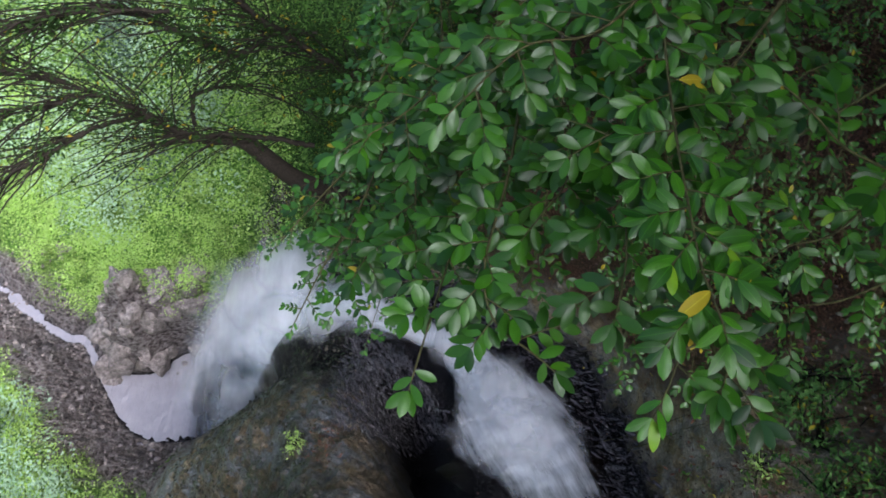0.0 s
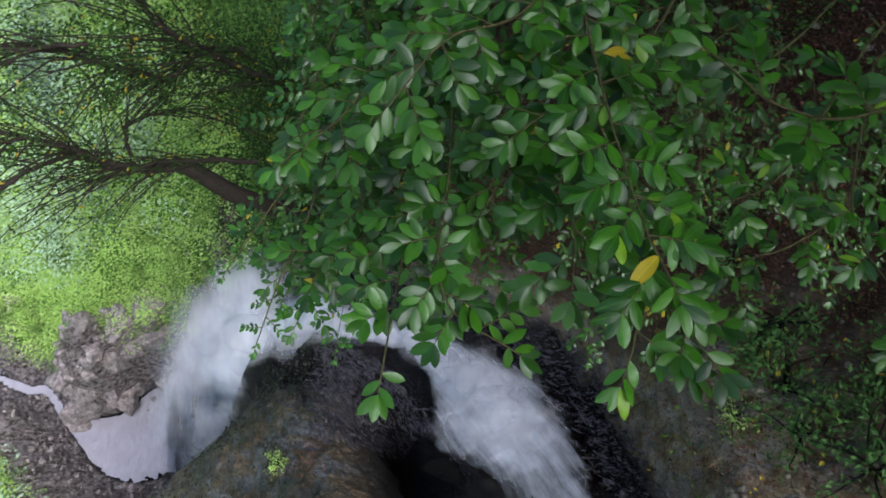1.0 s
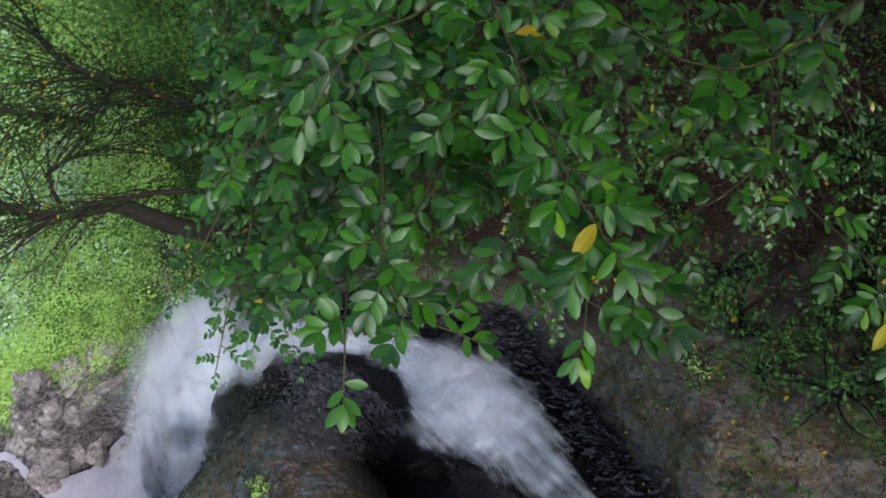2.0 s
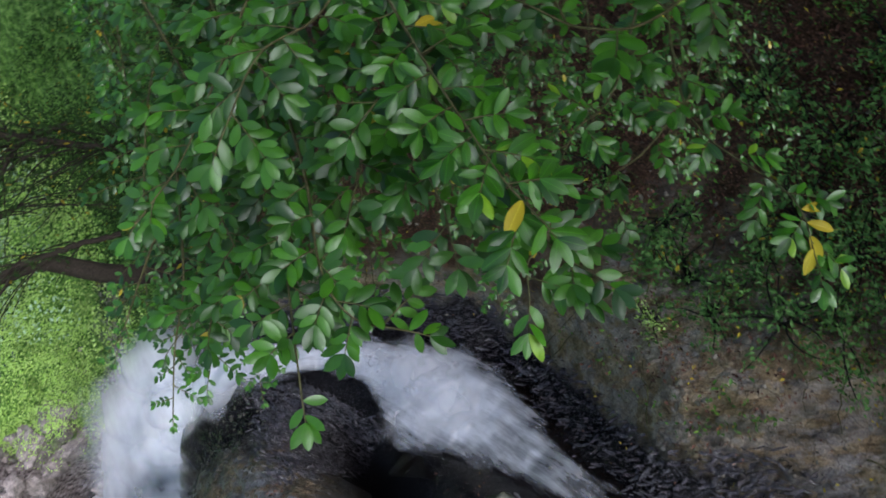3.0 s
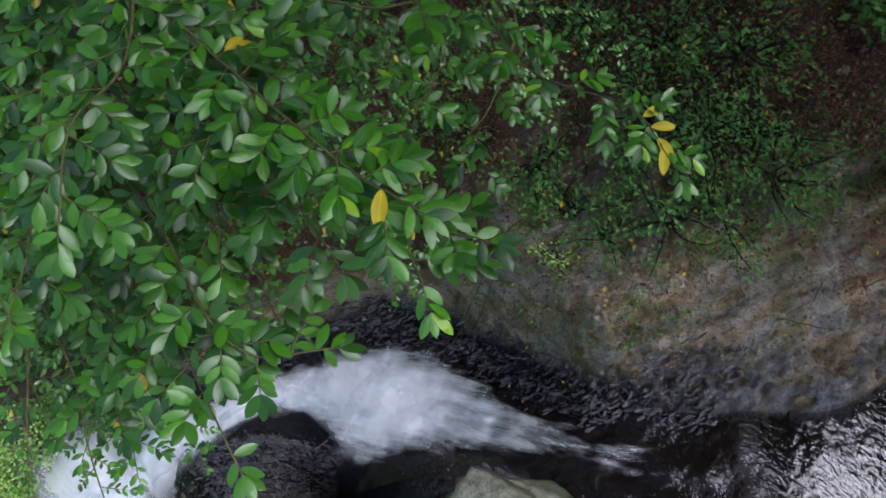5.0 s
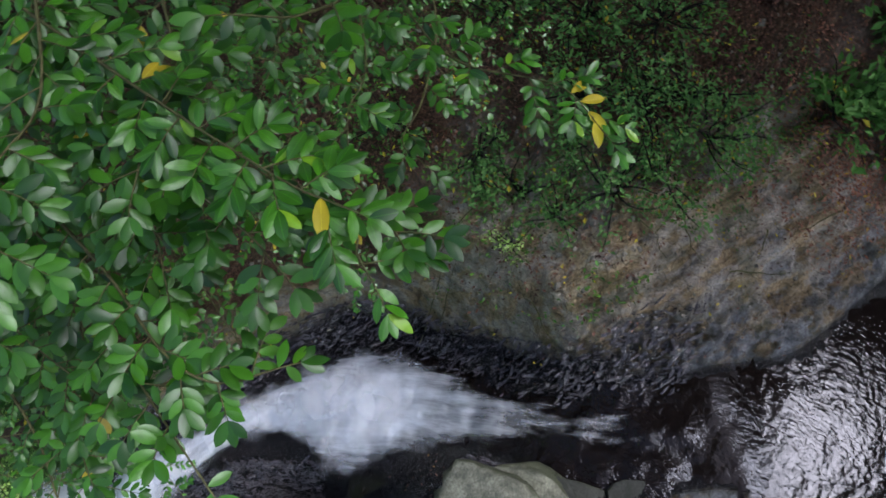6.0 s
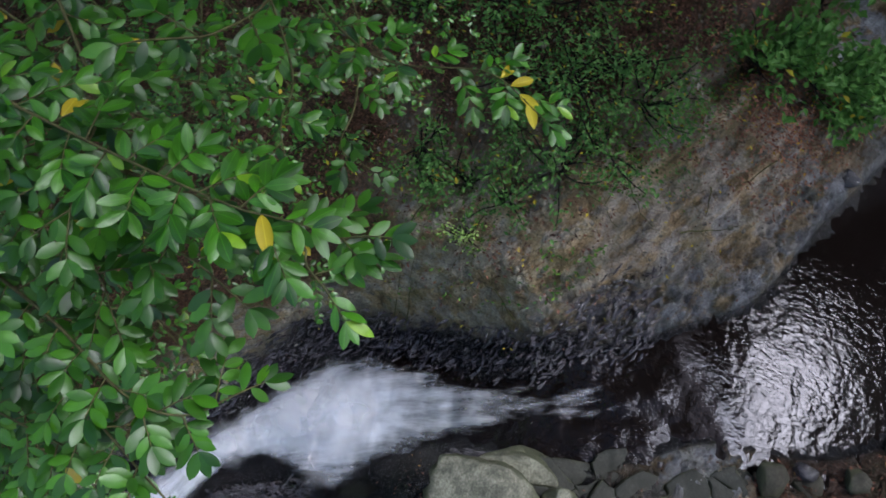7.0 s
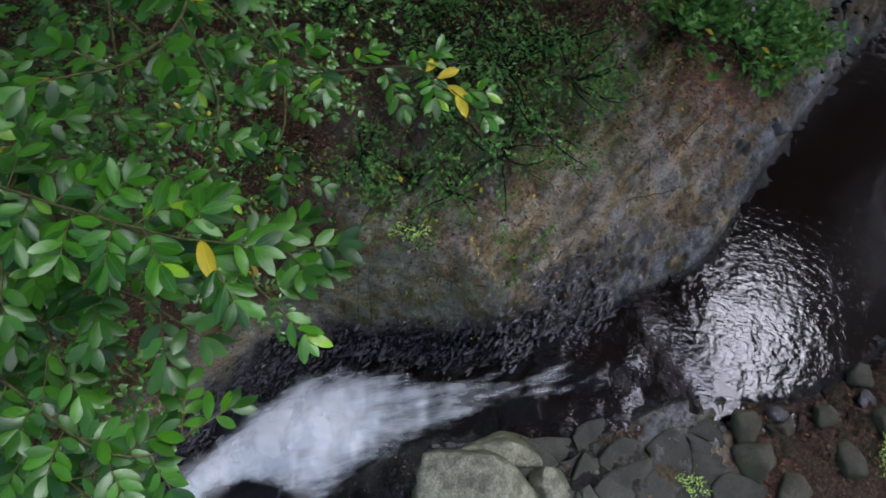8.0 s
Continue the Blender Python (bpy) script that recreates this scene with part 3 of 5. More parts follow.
spray_rng = np.random.default_rng(14)
for k, f in enumerate(np.linspace(0.14, 1.0, 24)):
    p = FALL[int(f * (len(FALL) - 1))]
    billow(waterfall, p[:3] + np.array([spray_rng.normal(0, 0.25), spray_rng.normal(-0.1, 0.3), 0.5]), p[3] * spray_rng.uniform(0.8, 1.25), 0.7 if f < 0.85 else 0.6, 30 + 3 * k)
for k, (x, y, z, r) in enumerate(((1.45, 3.15, -3.7, 1.1), (1.8, 2.2, -3.0, 0.9), (1.1, 2.5, -3.9, 0.9), (1.75, 2.9, -3.5, 0.9), (0.5, 4.5, -4.6, 0.7), (-1.2, 5.3, -5.2, 0.8))):
    billow(cascade, (x, y, z), r, 0.42, 100 + 7 * k)
for k, (x, y, z, r) in enumerate(((-6.4, 6.2, -16.5, 2.0), (-7.0, 6.2, -19.5, 2.4), (-7.6, 6.0, -22.0, 2.6), (-3.4, 7.2, -7.5, 1.6), (-4.8, 7.4, -10.5, 2.2), (-6.2, 7.8, -15.0, 2.8), (-7.6, 7.9, -20.0, 3.4), (-8.6, 7.6, -22.8, 3.8))):
    billow(waterfall, (x, y, z), r, 0.66, 160 + 7 * k)
plunge = ribbon("plunge_pool", PLUNGE, stretch_of(FLOW, -8.2, 7.6, -70, 45), 0.0, 1.35, rough=0.0)
tagged(plunge, "milky lilac plunge pool with small ripples", "water", kind="structure")


# ---- leaves and plants ----
def leaf_outline(n=7):
    """Half widths along a pointed oval leaf of length 1."""
    t = np.linspace(0, 1, n + 2)
    return t, 0.2 * np.sin(np.pi * t ** 1.1) ** 0.68


def leaf_mesh(name, material, fold=0.25, droop=0.12):
    """One leaf, 1 long along y, folded at its midrib, arched."""
    t, w = leaf_outline()
    vs, fs = [], []
    for k, (a, b) in enumerate(zip(t, w)):
        z = -droop * a * a + 0.02
        vs += [(-b, a, z + fold * b), (0, a, z), (b, a, z + fold * b)]
    for k in range(len(t) - 1):
        i = 3 * k
        fs += [(i, i + 1, i + 4, i + 3), (i + 1, i + 2, i + 5, i + 4)]
    me = array_mesh(name, vs, fs, True)
    me.materials.append(material)
    return me


def leaf_cloud(name, centres, dirs, ups, sizes, material, parent=None, label="", wide=0.4):
    """Many small leaves (a folded pair of quads each) in one mesh."""
    c, d, u = (np.asarray(a, float) for a in (centres, dirs, ups))
    d = d / (np.linalg.norm(d, axis=1)[:, None] + 1e-9)
    s = np.cross(d, u)
    s = s / (np.linalg.norm(s, axis=1)[:, None] + 1e-9)
    nrm = np.cross(s, d)
    L = np.asarray(sizes, float)[:, None]
    base, tip = c, c + d * L - nrm * L * 0.1
    mid = c + d * L * 0.5
    a, b = mid + s * L * wide * 0.5 + nrm * L * 0.08, mid - s * L * wide * 0.5 + nrm * L * 0.08
    v = np.stack([base, a, tip, b], 1).reshape(-1, 3)
    i = np.arange(len(c))[:, None] * 4
    f = np.concatenate([i + np.array([[0, 1, 2]]), i + np.array([[0, 2, 3]])], 1).reshape(-1, 3)
    return part(name, array_mesh(name, v, f), material, parent, label)


def random_dirs(rng, n, up=0.0):
    v = rng.normal(size=(n, 3))
    v[:, 2] += up
    return v / np.linalg.norm(v, axis=1)[:, None]


def tube(points, radii, sides=6):
    """Vertices and faces of a tapered tube along points."""
    p, r = np.asarray(points, float), np.asarray(radii, float)
    t = np.gradient(p, axis=0)
    t /= np.linalg.norm(t, axis=1)[:, None] + 1e-9
    ref = np.where(np.abs(t[:, 2:3]) > 0.9, [[1.0, 0, 0]], [[0, 0, 1.0]])
    a = np.cross(t, ref)
    a /= np.linalg.norm(a, axis=1)[:, None] + 1e-9
    b = np.cross(t, a)
    q = np.linspace(0, 2 * np.pi, sides, endpoint=False)
    v = p[:, None] + r[:, None, None] * (np.cos(q)[None, :, None] * a[:, None] + np.sin(q)[None, :, None] * b[:, None])
    i = np.arange(len(p) * sides).reshape(len(p), sides)
    f = np.stack([i[:-1], np.roll(i, -1, 1)[:-1], np.roll(i, -1, 1)[1:], i[1:]], -1).reshape(-1, 4)
    return v.reshape(-1, 3), f


def tubes_mesh(name, tubes):
    vs, fs, k = [], [], 0
    for v, f in tubes:
        vs.append(v)
        fs.append(f + k)
        k += len(v)
    return array_mesh(name, np.vstack(vs), np.vstack(fs), True)


# ---- laurel trees whose boughs reach out over the stream ----
LEAF_A = leaf_mesh("leaf", LAUREL, -0.24, 0.16)
LEAF_B = leaf_mesh("leaf", LAUREL, 0.1, 0.3)
LEAF_Y = leaf_mesh("leaf", YELLOW, 0.4, 0.25)


def frame_of(d, up):
    """Axes of a leaf: y along it, z off its face."""
    y = Vector(d).normalized()
    x = y.cross(Vector(up)).normalized()
    return Matrix((x, y, x.cross(y))).transposed().to_4x4()


class Laurel:
    """A laurel tree: trunk, boughs with side twigs, and single leaves; what is past the leaf budget is joined."""

    def __init__(self, label, root, crotch, leaf_budget, seed):
        self.rng = np.random.default_rng(seed)
        self.thing = tagged(new("laurel_tree"), label, "tree", "laurels over the stream")
        self.crotch, self.budget = np.array(crotch, float), leaf_budget
        root = np.array(root, float)
        mid = 0.5 * (root + self.crotch) + np.array([0.2, 0.1, 0.3])
        line = polyline([root - [0, 0, 0.3], mid, self.crotch], 0.3)
        part("trunk", tubes_mesh("trunk", [tube(line, np.linspace(0.16, 0.08, len(line)), 10)]), BARK, self.thing)
        self.rest = []

    def leaf(self, bough, at, d, up, size, yellow=False):
        size = size * 0.82
        wide = size * self.rng.uniform(0.9, 1.12)
        if self.budget > 0:
            self.budget -= 1
            ob = part("leaf", LEAF_Y if yellow else (LEAF_A if self.rng.random() < 0.6 else LEAF_B), None, bough)
            ob.matrix_world = Matrix.Translation(at) @ frame_of(d, up) @ Matrix.Diagonal((wide, size, size, 1))
        else:
            self.rest.append((at, d, up, size))

    def twig(self, bough, stems, start, d, length, size, count, thick=0.0022):
        """A leafy twig: leaves alternate along it, and a pair and one more at its tip."""
        r = self.rng
        d = np.array(d, float) / np.linalg.norm(d)
        end = start + d * length + np.array([0, 0, -0.12 * length])
        line = polyline([start, 0.5 * (start + end) + np.array([0, 0, 0.05 * length]), end], 0.03)
        stems.append(tube(line, np.linspace(thick, thick * 0.5, len(line)), 5))
        for k in range(count):
            f = 0.2 + 0.8 * (k + 0.6) / count
            at = line[min(len(line) - 1, int(f * (len(line) - 1)))]
            up = np.array([r.normal(-0.05, 0.3), r.normal(-0.1, 0.3), 1.0])
            s = np.cross(d, up)
            s /= np.linalg.norm(s)
            turn = (1 if k % 2 else -1) * r.uniform(0.7, 1.5) * (1.0 - 0.3 * f)
            ld = d * math.cos(turn) + s * math.sin(turn)
            ld[2] = 0.6 * ld[2] + r.normal(-0.12, 0.2)
            self.leaf(bough, at, ld, up, size * r.uniform(0.75, 1.12), r.random() < 0.006)
        for turn in (-0.6, 0.05, 0.65):
            up = np.array([r.normal(0, 0.25), r.normal(0, 0.25) - 0.1, 1.0])
            s = np.cross(d, up)
            ld = d * math.cos(turn) + s * math.sin(turn)
            ld[2] = 0.6 * ld[2] - 0.1
            self.leaf(bough, end, ld, up, size * r.uniform(0.85, 1.1))

    def bough(self, nodes, size=0.072, gap=0.058, reach=0.12, count=9, yellow_tip=0, from_crotch=True, leafy=1.0):
        r = self.rng
        line = polyline(nodes, 0.02)
        stems = [tube(line, np.linspace(0.0055, 0.002, len(line)), 6)]
        if from_crotch:
            a, b = self.crotch, line[0]
            feed = polyline([a, 0.5 * (a + b) + np.array([0.1, 0.1, 0.25]), b], 0.15)
            stems.append(tube(feed, np.linspace(0.012, 0.0045, len(feed)), 7))
        bough = part("bough", bpy.data.meshes.new("bough"), None, self.thing)
        seg = np.linalg.norm(np.diff(line, axis=0), axis=1).sum()
        n = max(2, int(seg / gap))
        self.twig(bough, stems, line[-1], line[-1] - line[-5], reach * 0.6, size, 3)
        for k in range(yellow_tip):
            self.leaf(bough, line[-3 - 2 * k], np.array([-0.9 + 0.7 * k, -0.7 + 0.1 * k, 0.05]), np.array([-0.2, -0.2, 1]), size * 1.3, True)
        for k in range(int(n * leafy), 0, -1):
            at = line[int((k / (n + 0.5)) * (len(line) - 1))]
            t = line[min(len(line) - 1, int((k / (n + 0.5)) * (len(line) - 1)) + 2)] - at
            t /= np.linalg.norm(t) + 1e-9
            side = np.cross(t, [0, 0, 1.0])
            side /= np.linalg.norm(side) + 1e-9
            d = t * r.uniform(0.2, 0.9) + side * (1 if k % 2 else -1) * r.uniform(0.6, 1.1) + np.array([r.normal(0, 0.2), r.normal(0, 0.2), r.normal(0.05, 0.25)])
            self.twig(bough, stems, at, d, reach * r.uniform(0.6, 1.2), size, count + int(r.integers(-2, 2)))
        bough.data = tubes_mesh("bough", stems)
        bough.data.materials.append(TWIG)

    def finish(self):
        if self.rest:
            c, d, u, s = (np.array([q[k] for q in self.rest]) for k in range(4))
            ob = whole_leaves("foliage", c, d, u, s, LAUREL_FAR, self.thing)
            tagged(ob, "mass of glossy green laurel leaves", kind="stuff")


def whole_leaves(name, c, d, u, size, material, parent):
    """Full leaf shapes in one mesh."""
    t, w = leaf_outline(5)
    d = d / np.linalg.norm(d, axis=1)[:, None]
    x = np.cross(d, u)
    x /= np.linalg.norm(x, axis=1)[:, None]
    z = np.cross(x, d)
    rows = []
    for a, b in zip(t, w):
        for s in (-1, 0, 1):
            rows.append(c + size[:, None] * (x * (s * b * 1.08) + d * a + z * (-0.18 * a * a - 0.2 * b * abs(s))))
    v = np.stack(rows, 1)
    f = []
    for k in range(len(t) - 1):
        i = 3 * k
        f += [(i, i + 1, i + 4, i + 3), (i + 1, i + 2, i + 5, i + 4)]
    f = (np.arange(len(c))[:, None, None] * v.shape[1] + np.array(f)[None]).reshape(-1, 4)
    return part(name, array_mesh(name, v.reshape(-1, 3), f, True), material, parent)


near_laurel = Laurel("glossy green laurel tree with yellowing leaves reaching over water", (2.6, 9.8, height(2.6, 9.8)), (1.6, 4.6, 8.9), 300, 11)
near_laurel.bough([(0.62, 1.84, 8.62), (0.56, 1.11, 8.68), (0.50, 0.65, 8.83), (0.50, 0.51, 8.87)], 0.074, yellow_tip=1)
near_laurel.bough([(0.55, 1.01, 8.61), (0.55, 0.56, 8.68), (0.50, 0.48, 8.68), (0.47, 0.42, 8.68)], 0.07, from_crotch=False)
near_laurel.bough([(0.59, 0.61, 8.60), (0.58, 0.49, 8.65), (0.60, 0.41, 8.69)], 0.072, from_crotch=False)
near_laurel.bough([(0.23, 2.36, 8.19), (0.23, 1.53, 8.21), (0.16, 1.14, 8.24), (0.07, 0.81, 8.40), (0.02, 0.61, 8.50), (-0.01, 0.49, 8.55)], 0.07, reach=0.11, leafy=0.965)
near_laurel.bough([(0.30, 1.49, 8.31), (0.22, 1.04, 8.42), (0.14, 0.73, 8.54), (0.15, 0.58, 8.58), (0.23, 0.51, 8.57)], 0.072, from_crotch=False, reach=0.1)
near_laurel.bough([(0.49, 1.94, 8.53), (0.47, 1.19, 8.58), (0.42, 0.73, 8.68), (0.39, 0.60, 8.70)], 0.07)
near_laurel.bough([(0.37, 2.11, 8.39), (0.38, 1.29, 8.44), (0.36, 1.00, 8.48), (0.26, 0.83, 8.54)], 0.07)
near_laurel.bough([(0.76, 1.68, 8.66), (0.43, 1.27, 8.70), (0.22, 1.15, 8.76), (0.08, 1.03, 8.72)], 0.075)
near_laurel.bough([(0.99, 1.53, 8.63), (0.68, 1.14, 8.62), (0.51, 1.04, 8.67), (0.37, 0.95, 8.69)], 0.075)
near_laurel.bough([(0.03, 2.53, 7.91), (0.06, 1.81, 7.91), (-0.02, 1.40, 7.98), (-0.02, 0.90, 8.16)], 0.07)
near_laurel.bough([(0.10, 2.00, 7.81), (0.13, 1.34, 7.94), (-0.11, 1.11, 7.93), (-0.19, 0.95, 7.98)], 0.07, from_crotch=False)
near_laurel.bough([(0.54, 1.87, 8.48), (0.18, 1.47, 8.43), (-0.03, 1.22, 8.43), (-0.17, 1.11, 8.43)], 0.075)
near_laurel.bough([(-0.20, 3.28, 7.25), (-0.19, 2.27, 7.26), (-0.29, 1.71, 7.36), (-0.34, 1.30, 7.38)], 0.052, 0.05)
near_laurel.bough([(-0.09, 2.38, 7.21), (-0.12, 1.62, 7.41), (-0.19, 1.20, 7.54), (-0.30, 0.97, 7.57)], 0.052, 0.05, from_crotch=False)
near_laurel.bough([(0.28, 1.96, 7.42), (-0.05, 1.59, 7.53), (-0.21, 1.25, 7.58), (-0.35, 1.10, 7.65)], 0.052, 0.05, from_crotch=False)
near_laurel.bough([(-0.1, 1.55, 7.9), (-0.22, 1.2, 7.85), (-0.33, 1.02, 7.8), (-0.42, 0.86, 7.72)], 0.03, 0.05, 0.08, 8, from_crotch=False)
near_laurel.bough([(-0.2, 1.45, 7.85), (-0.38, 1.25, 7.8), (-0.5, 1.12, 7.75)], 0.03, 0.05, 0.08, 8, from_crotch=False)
back = np.random.default_rng(31)
for k in range(34):
    a = np.array([back.uniform(-0.1, 2.1), back.uniform(2.2, 3.9), back.uniform(5.4, 7.5)])
    d = np.array([back.normal(-0.15, 0.2), -1.0, back.normal(-0.05, 0.15)]) * back.uniform(0.7, 1.2)
    near_laurel.bough([a, a + 0.35 * d + [0, 0, 0.05], a + 0.7 * d, a + d - [0, 0, 0.1]], 0.058, 0.075, 0.18, 9, from_crotch=False)
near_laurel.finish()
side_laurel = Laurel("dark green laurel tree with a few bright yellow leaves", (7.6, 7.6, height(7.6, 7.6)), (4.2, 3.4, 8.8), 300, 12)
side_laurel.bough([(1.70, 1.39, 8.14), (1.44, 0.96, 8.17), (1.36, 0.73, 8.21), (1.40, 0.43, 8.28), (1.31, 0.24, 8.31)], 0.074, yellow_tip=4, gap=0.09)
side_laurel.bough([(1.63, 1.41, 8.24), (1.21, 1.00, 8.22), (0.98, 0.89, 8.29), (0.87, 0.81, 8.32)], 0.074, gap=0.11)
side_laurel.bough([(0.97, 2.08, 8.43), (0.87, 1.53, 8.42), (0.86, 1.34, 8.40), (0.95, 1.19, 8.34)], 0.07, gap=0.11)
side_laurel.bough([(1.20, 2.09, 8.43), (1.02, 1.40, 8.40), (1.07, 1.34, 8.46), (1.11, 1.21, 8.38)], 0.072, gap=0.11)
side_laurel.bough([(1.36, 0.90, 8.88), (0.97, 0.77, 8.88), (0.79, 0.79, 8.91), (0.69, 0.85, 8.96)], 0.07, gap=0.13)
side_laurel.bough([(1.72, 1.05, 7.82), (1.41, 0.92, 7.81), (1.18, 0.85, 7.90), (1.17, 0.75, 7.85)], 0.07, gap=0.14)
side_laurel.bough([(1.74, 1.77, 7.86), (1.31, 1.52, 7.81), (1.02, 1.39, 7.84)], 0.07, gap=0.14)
shade_rng = np.random.default_rng(37)
for k in range(30):
    a = np.array([shade_rng.uniform(1.9, 3.9), shade_rng.uniform(2.2, 4.6), shade_rng.uniform(5.4, 7.5)])
    d = np.array([shade_rng.normal(-0.35, 0.25), -1.0, shade_rng.normal(-0.05, 0.12)]) * shade_rng.uniform(0.6, 1.1)
    side_laurel.bough([a, a + 0.35 * d + [0, 0, 0.05], a + 0.7 * d, a + d - [0, 0, 0.08]], 0.062, 0.1, 0.17, 8, from_crotch=False)
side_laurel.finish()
# limb and leaves out of view, added overhead to shade the laurels and bank
roof_rng = np.random.default_rng(17)
roof_line = polyline([(4.2, 3.4, 8.8), (3.9, 1.6, 10.8), (3.2, 0.2, 11.8), (2.3, -0.9, 12.2)], 0.1)
part("limb", tubes_mesh("limb", [tube(roof_line, np.linspace(0.06, 0.02, len(roof_line)), 8)]), BARK, side_laurel.thing)
roof = np.vstack([np.array([2.6, -0.8, 12.0]) + roof_rng.normal(0, 1, (12000, 3)) * [1.0, 1.0, 0.3], np.array([2.2, 2.0, 12.4]) + roof_rng.normal(0, 1, (5000, 3)) * [1.2, 1.0, 0.3], np.array([4.9, 4.2, 11.6]) + roof_rng.normal(0, 1, (14000, 3)) * [1.8, 1.6, 0.4]])
tagged(whole_leaves("foliage", roof, random_dirs(roof_rng, 31000), random_dirs(roof_rng, 31000, 2), roof_rng.uniform(0.07, 0.11, 31000), LAUREL_FAR, side_laurel.thing), "unseen leafy upper crown added for shade", kind="stuff")


# ---- the leaning tree at the gorge's edge ----
leaning = tagged(new("leaning_tree"), "dark bare-limbed tree leaning out over the gorge", "tree")
TRUNK = polyline([(-1.2, 6.6, -2.6), (-1.75, 6.2, -1.2), (-2.2, 6.05, -0.4), (-2.77, 6.15, 0.49)], 0.1)
part("trunk", tubes_mesh("trunk", [tube(TRUNK, np.linspace(0.22, 0.13, len(TRUNK)), 12)]), LIT_BARK, leaning)
twig_rng = np.random.default_rng(8)
tips = []
for r0, r1, nodes in ((0.1, 0.06, [(-2.73, 6.12, 0.46), (-3.36, 5.93, 0.92), (-3.70, 5.83, 1.37), (-3.92, 5.74, 1.92)]),
                      (0.06, 0.05, [(-1.78, 6.32, 0.13), (-2.46, 6.17, 0.55), (-2.93, 6.04, 0.84), (-3.40, 5.89, 1.03), (-3.90, 5.78, 1.68)]),
                      (0.05, 0.03, [(-3.36, 6.02, 1.10), (-3.32, 6.19, 1.46), (-3.10, 6.38, 1.51), (-2.61, 6.60, 1.26)]),
                      (0.045, 0.02, [(-3.92, 5.74, 1.92), (-4.25, 5.58, 2.39), (-4.69, 5.14, 2.75), (-5.17, 4.82, 3.14)]),
                      (0.05, 0.02, [(-3.90, 5.78, 1.68), (-4.26, 5.32, 2.07), (-4.60, 4.78, 2.32), (-4.83, 4.30, 2.58), (-5.11, 3.71, 2.72)]),
                      (0.04, 0.02, [(-3.92, 5.74, 1.92), (-4.38, 5.59, 2.60), (-4.71, 5.39, 3.08), (-5.08, 5.16, 3.46)]),
                      (0.1, 0.05, [(-0.6, 7.6, 0.2), (-1.11, 6.82, 1.36), (-1.99, 6.89, 2.10), (-2.46, 6.86, 2.77), (-2.63, 7.07, 3.32)]),
                      (0.07, 0.03, [(-1.59, 7.21, 1.75), (-2.18, 7.00, 1.98), (-2.60, 6.59, 2.03), (-3.35, 6.55, 2.56), (-3.88, 6.47, 3.04), (-4.37, 6.12, 3.31)]),
                      (0.04, 0.02, [(-3.21, 6.46, 2.98), (-4.13, 6.05, 3.39), (-4.41, 5.71, 3.58), (-4.88, 5.36, 3.92)])):
    line = polyline(nodes, 0.06)
    line[1:-1] += twig_rng.normal(0, 0.012, line[1:-1].shape)
    limbs = [tube(line, 0.72 * np.linspace(r0, r1, len(line)), 8)]
    for k in range(int(len(line) * 0.2), len(line)):
        d = line[min(k + 3, len(line) - 1)] - line[max(k - 3, 0)]
        d = d / np.linalg.norm(d) + twig_rng.normal(0, 0.3, 3)
        long = twig_rng.uniform(0.6, 2.6)
        p = [line[k]]
        for q in range(7):
            d = d / np.linalg.norm(d) + twig_rng.normal(0, 0.15, 3) + np.array([-0.06, -0.07, -0.02])
            p.append(p[-1] + d / np.linalg.norm(d) * long / 7)
            tips.append(p[-1])
        limbs.append(tube(p, np.linspace(0.014, 0.004, 8), 5))
    part("limb", tubes_mesh("limb", limbs), LIT_BARK, leaning)
tips = np.array(tips)
pick = tips[twig_rng.integers(0, len(tips), 7500)] + twig_rng.normal(0, 0.07, (7500, 3))
pick = pick[vnoise(pick[:, 0] * 1.7, pick[:, 1] * 1.7, pick[:, 2] * 1.7) > 0.4]
crown_line = polyline([(-0.8, 7.2, 0.6), (-1.5, 6.95, 1.5), (-2.2, 6.9, 2.0), (-2.9, 6.6, 2.3), (-3.6, 6.5, 2.9)], 0.1)
more = crown_line[twig_rng.integers(0, len(crown_line), 9000)] + twig_rng.normal(0, 1, (9000, 3)) * [0.42, 0.42, 0.3]
more = more[vnoise(more[:, 0] * 2.4, more[:, 1] * 2.4, more[:, 2] * 2.4) > 0.45]
pick = np.vstack([pick, more])
tagged(leaf_cloud("foliage", pick, random_dirs(twig_rng, len(pick)), random_dirs(twig_rng, len(pick), 2), twig_rng.uniform(0.05, 0.1, len(pick)), FERN_SHADED, leaning), "sparse dark green leaves", kind="stuff")


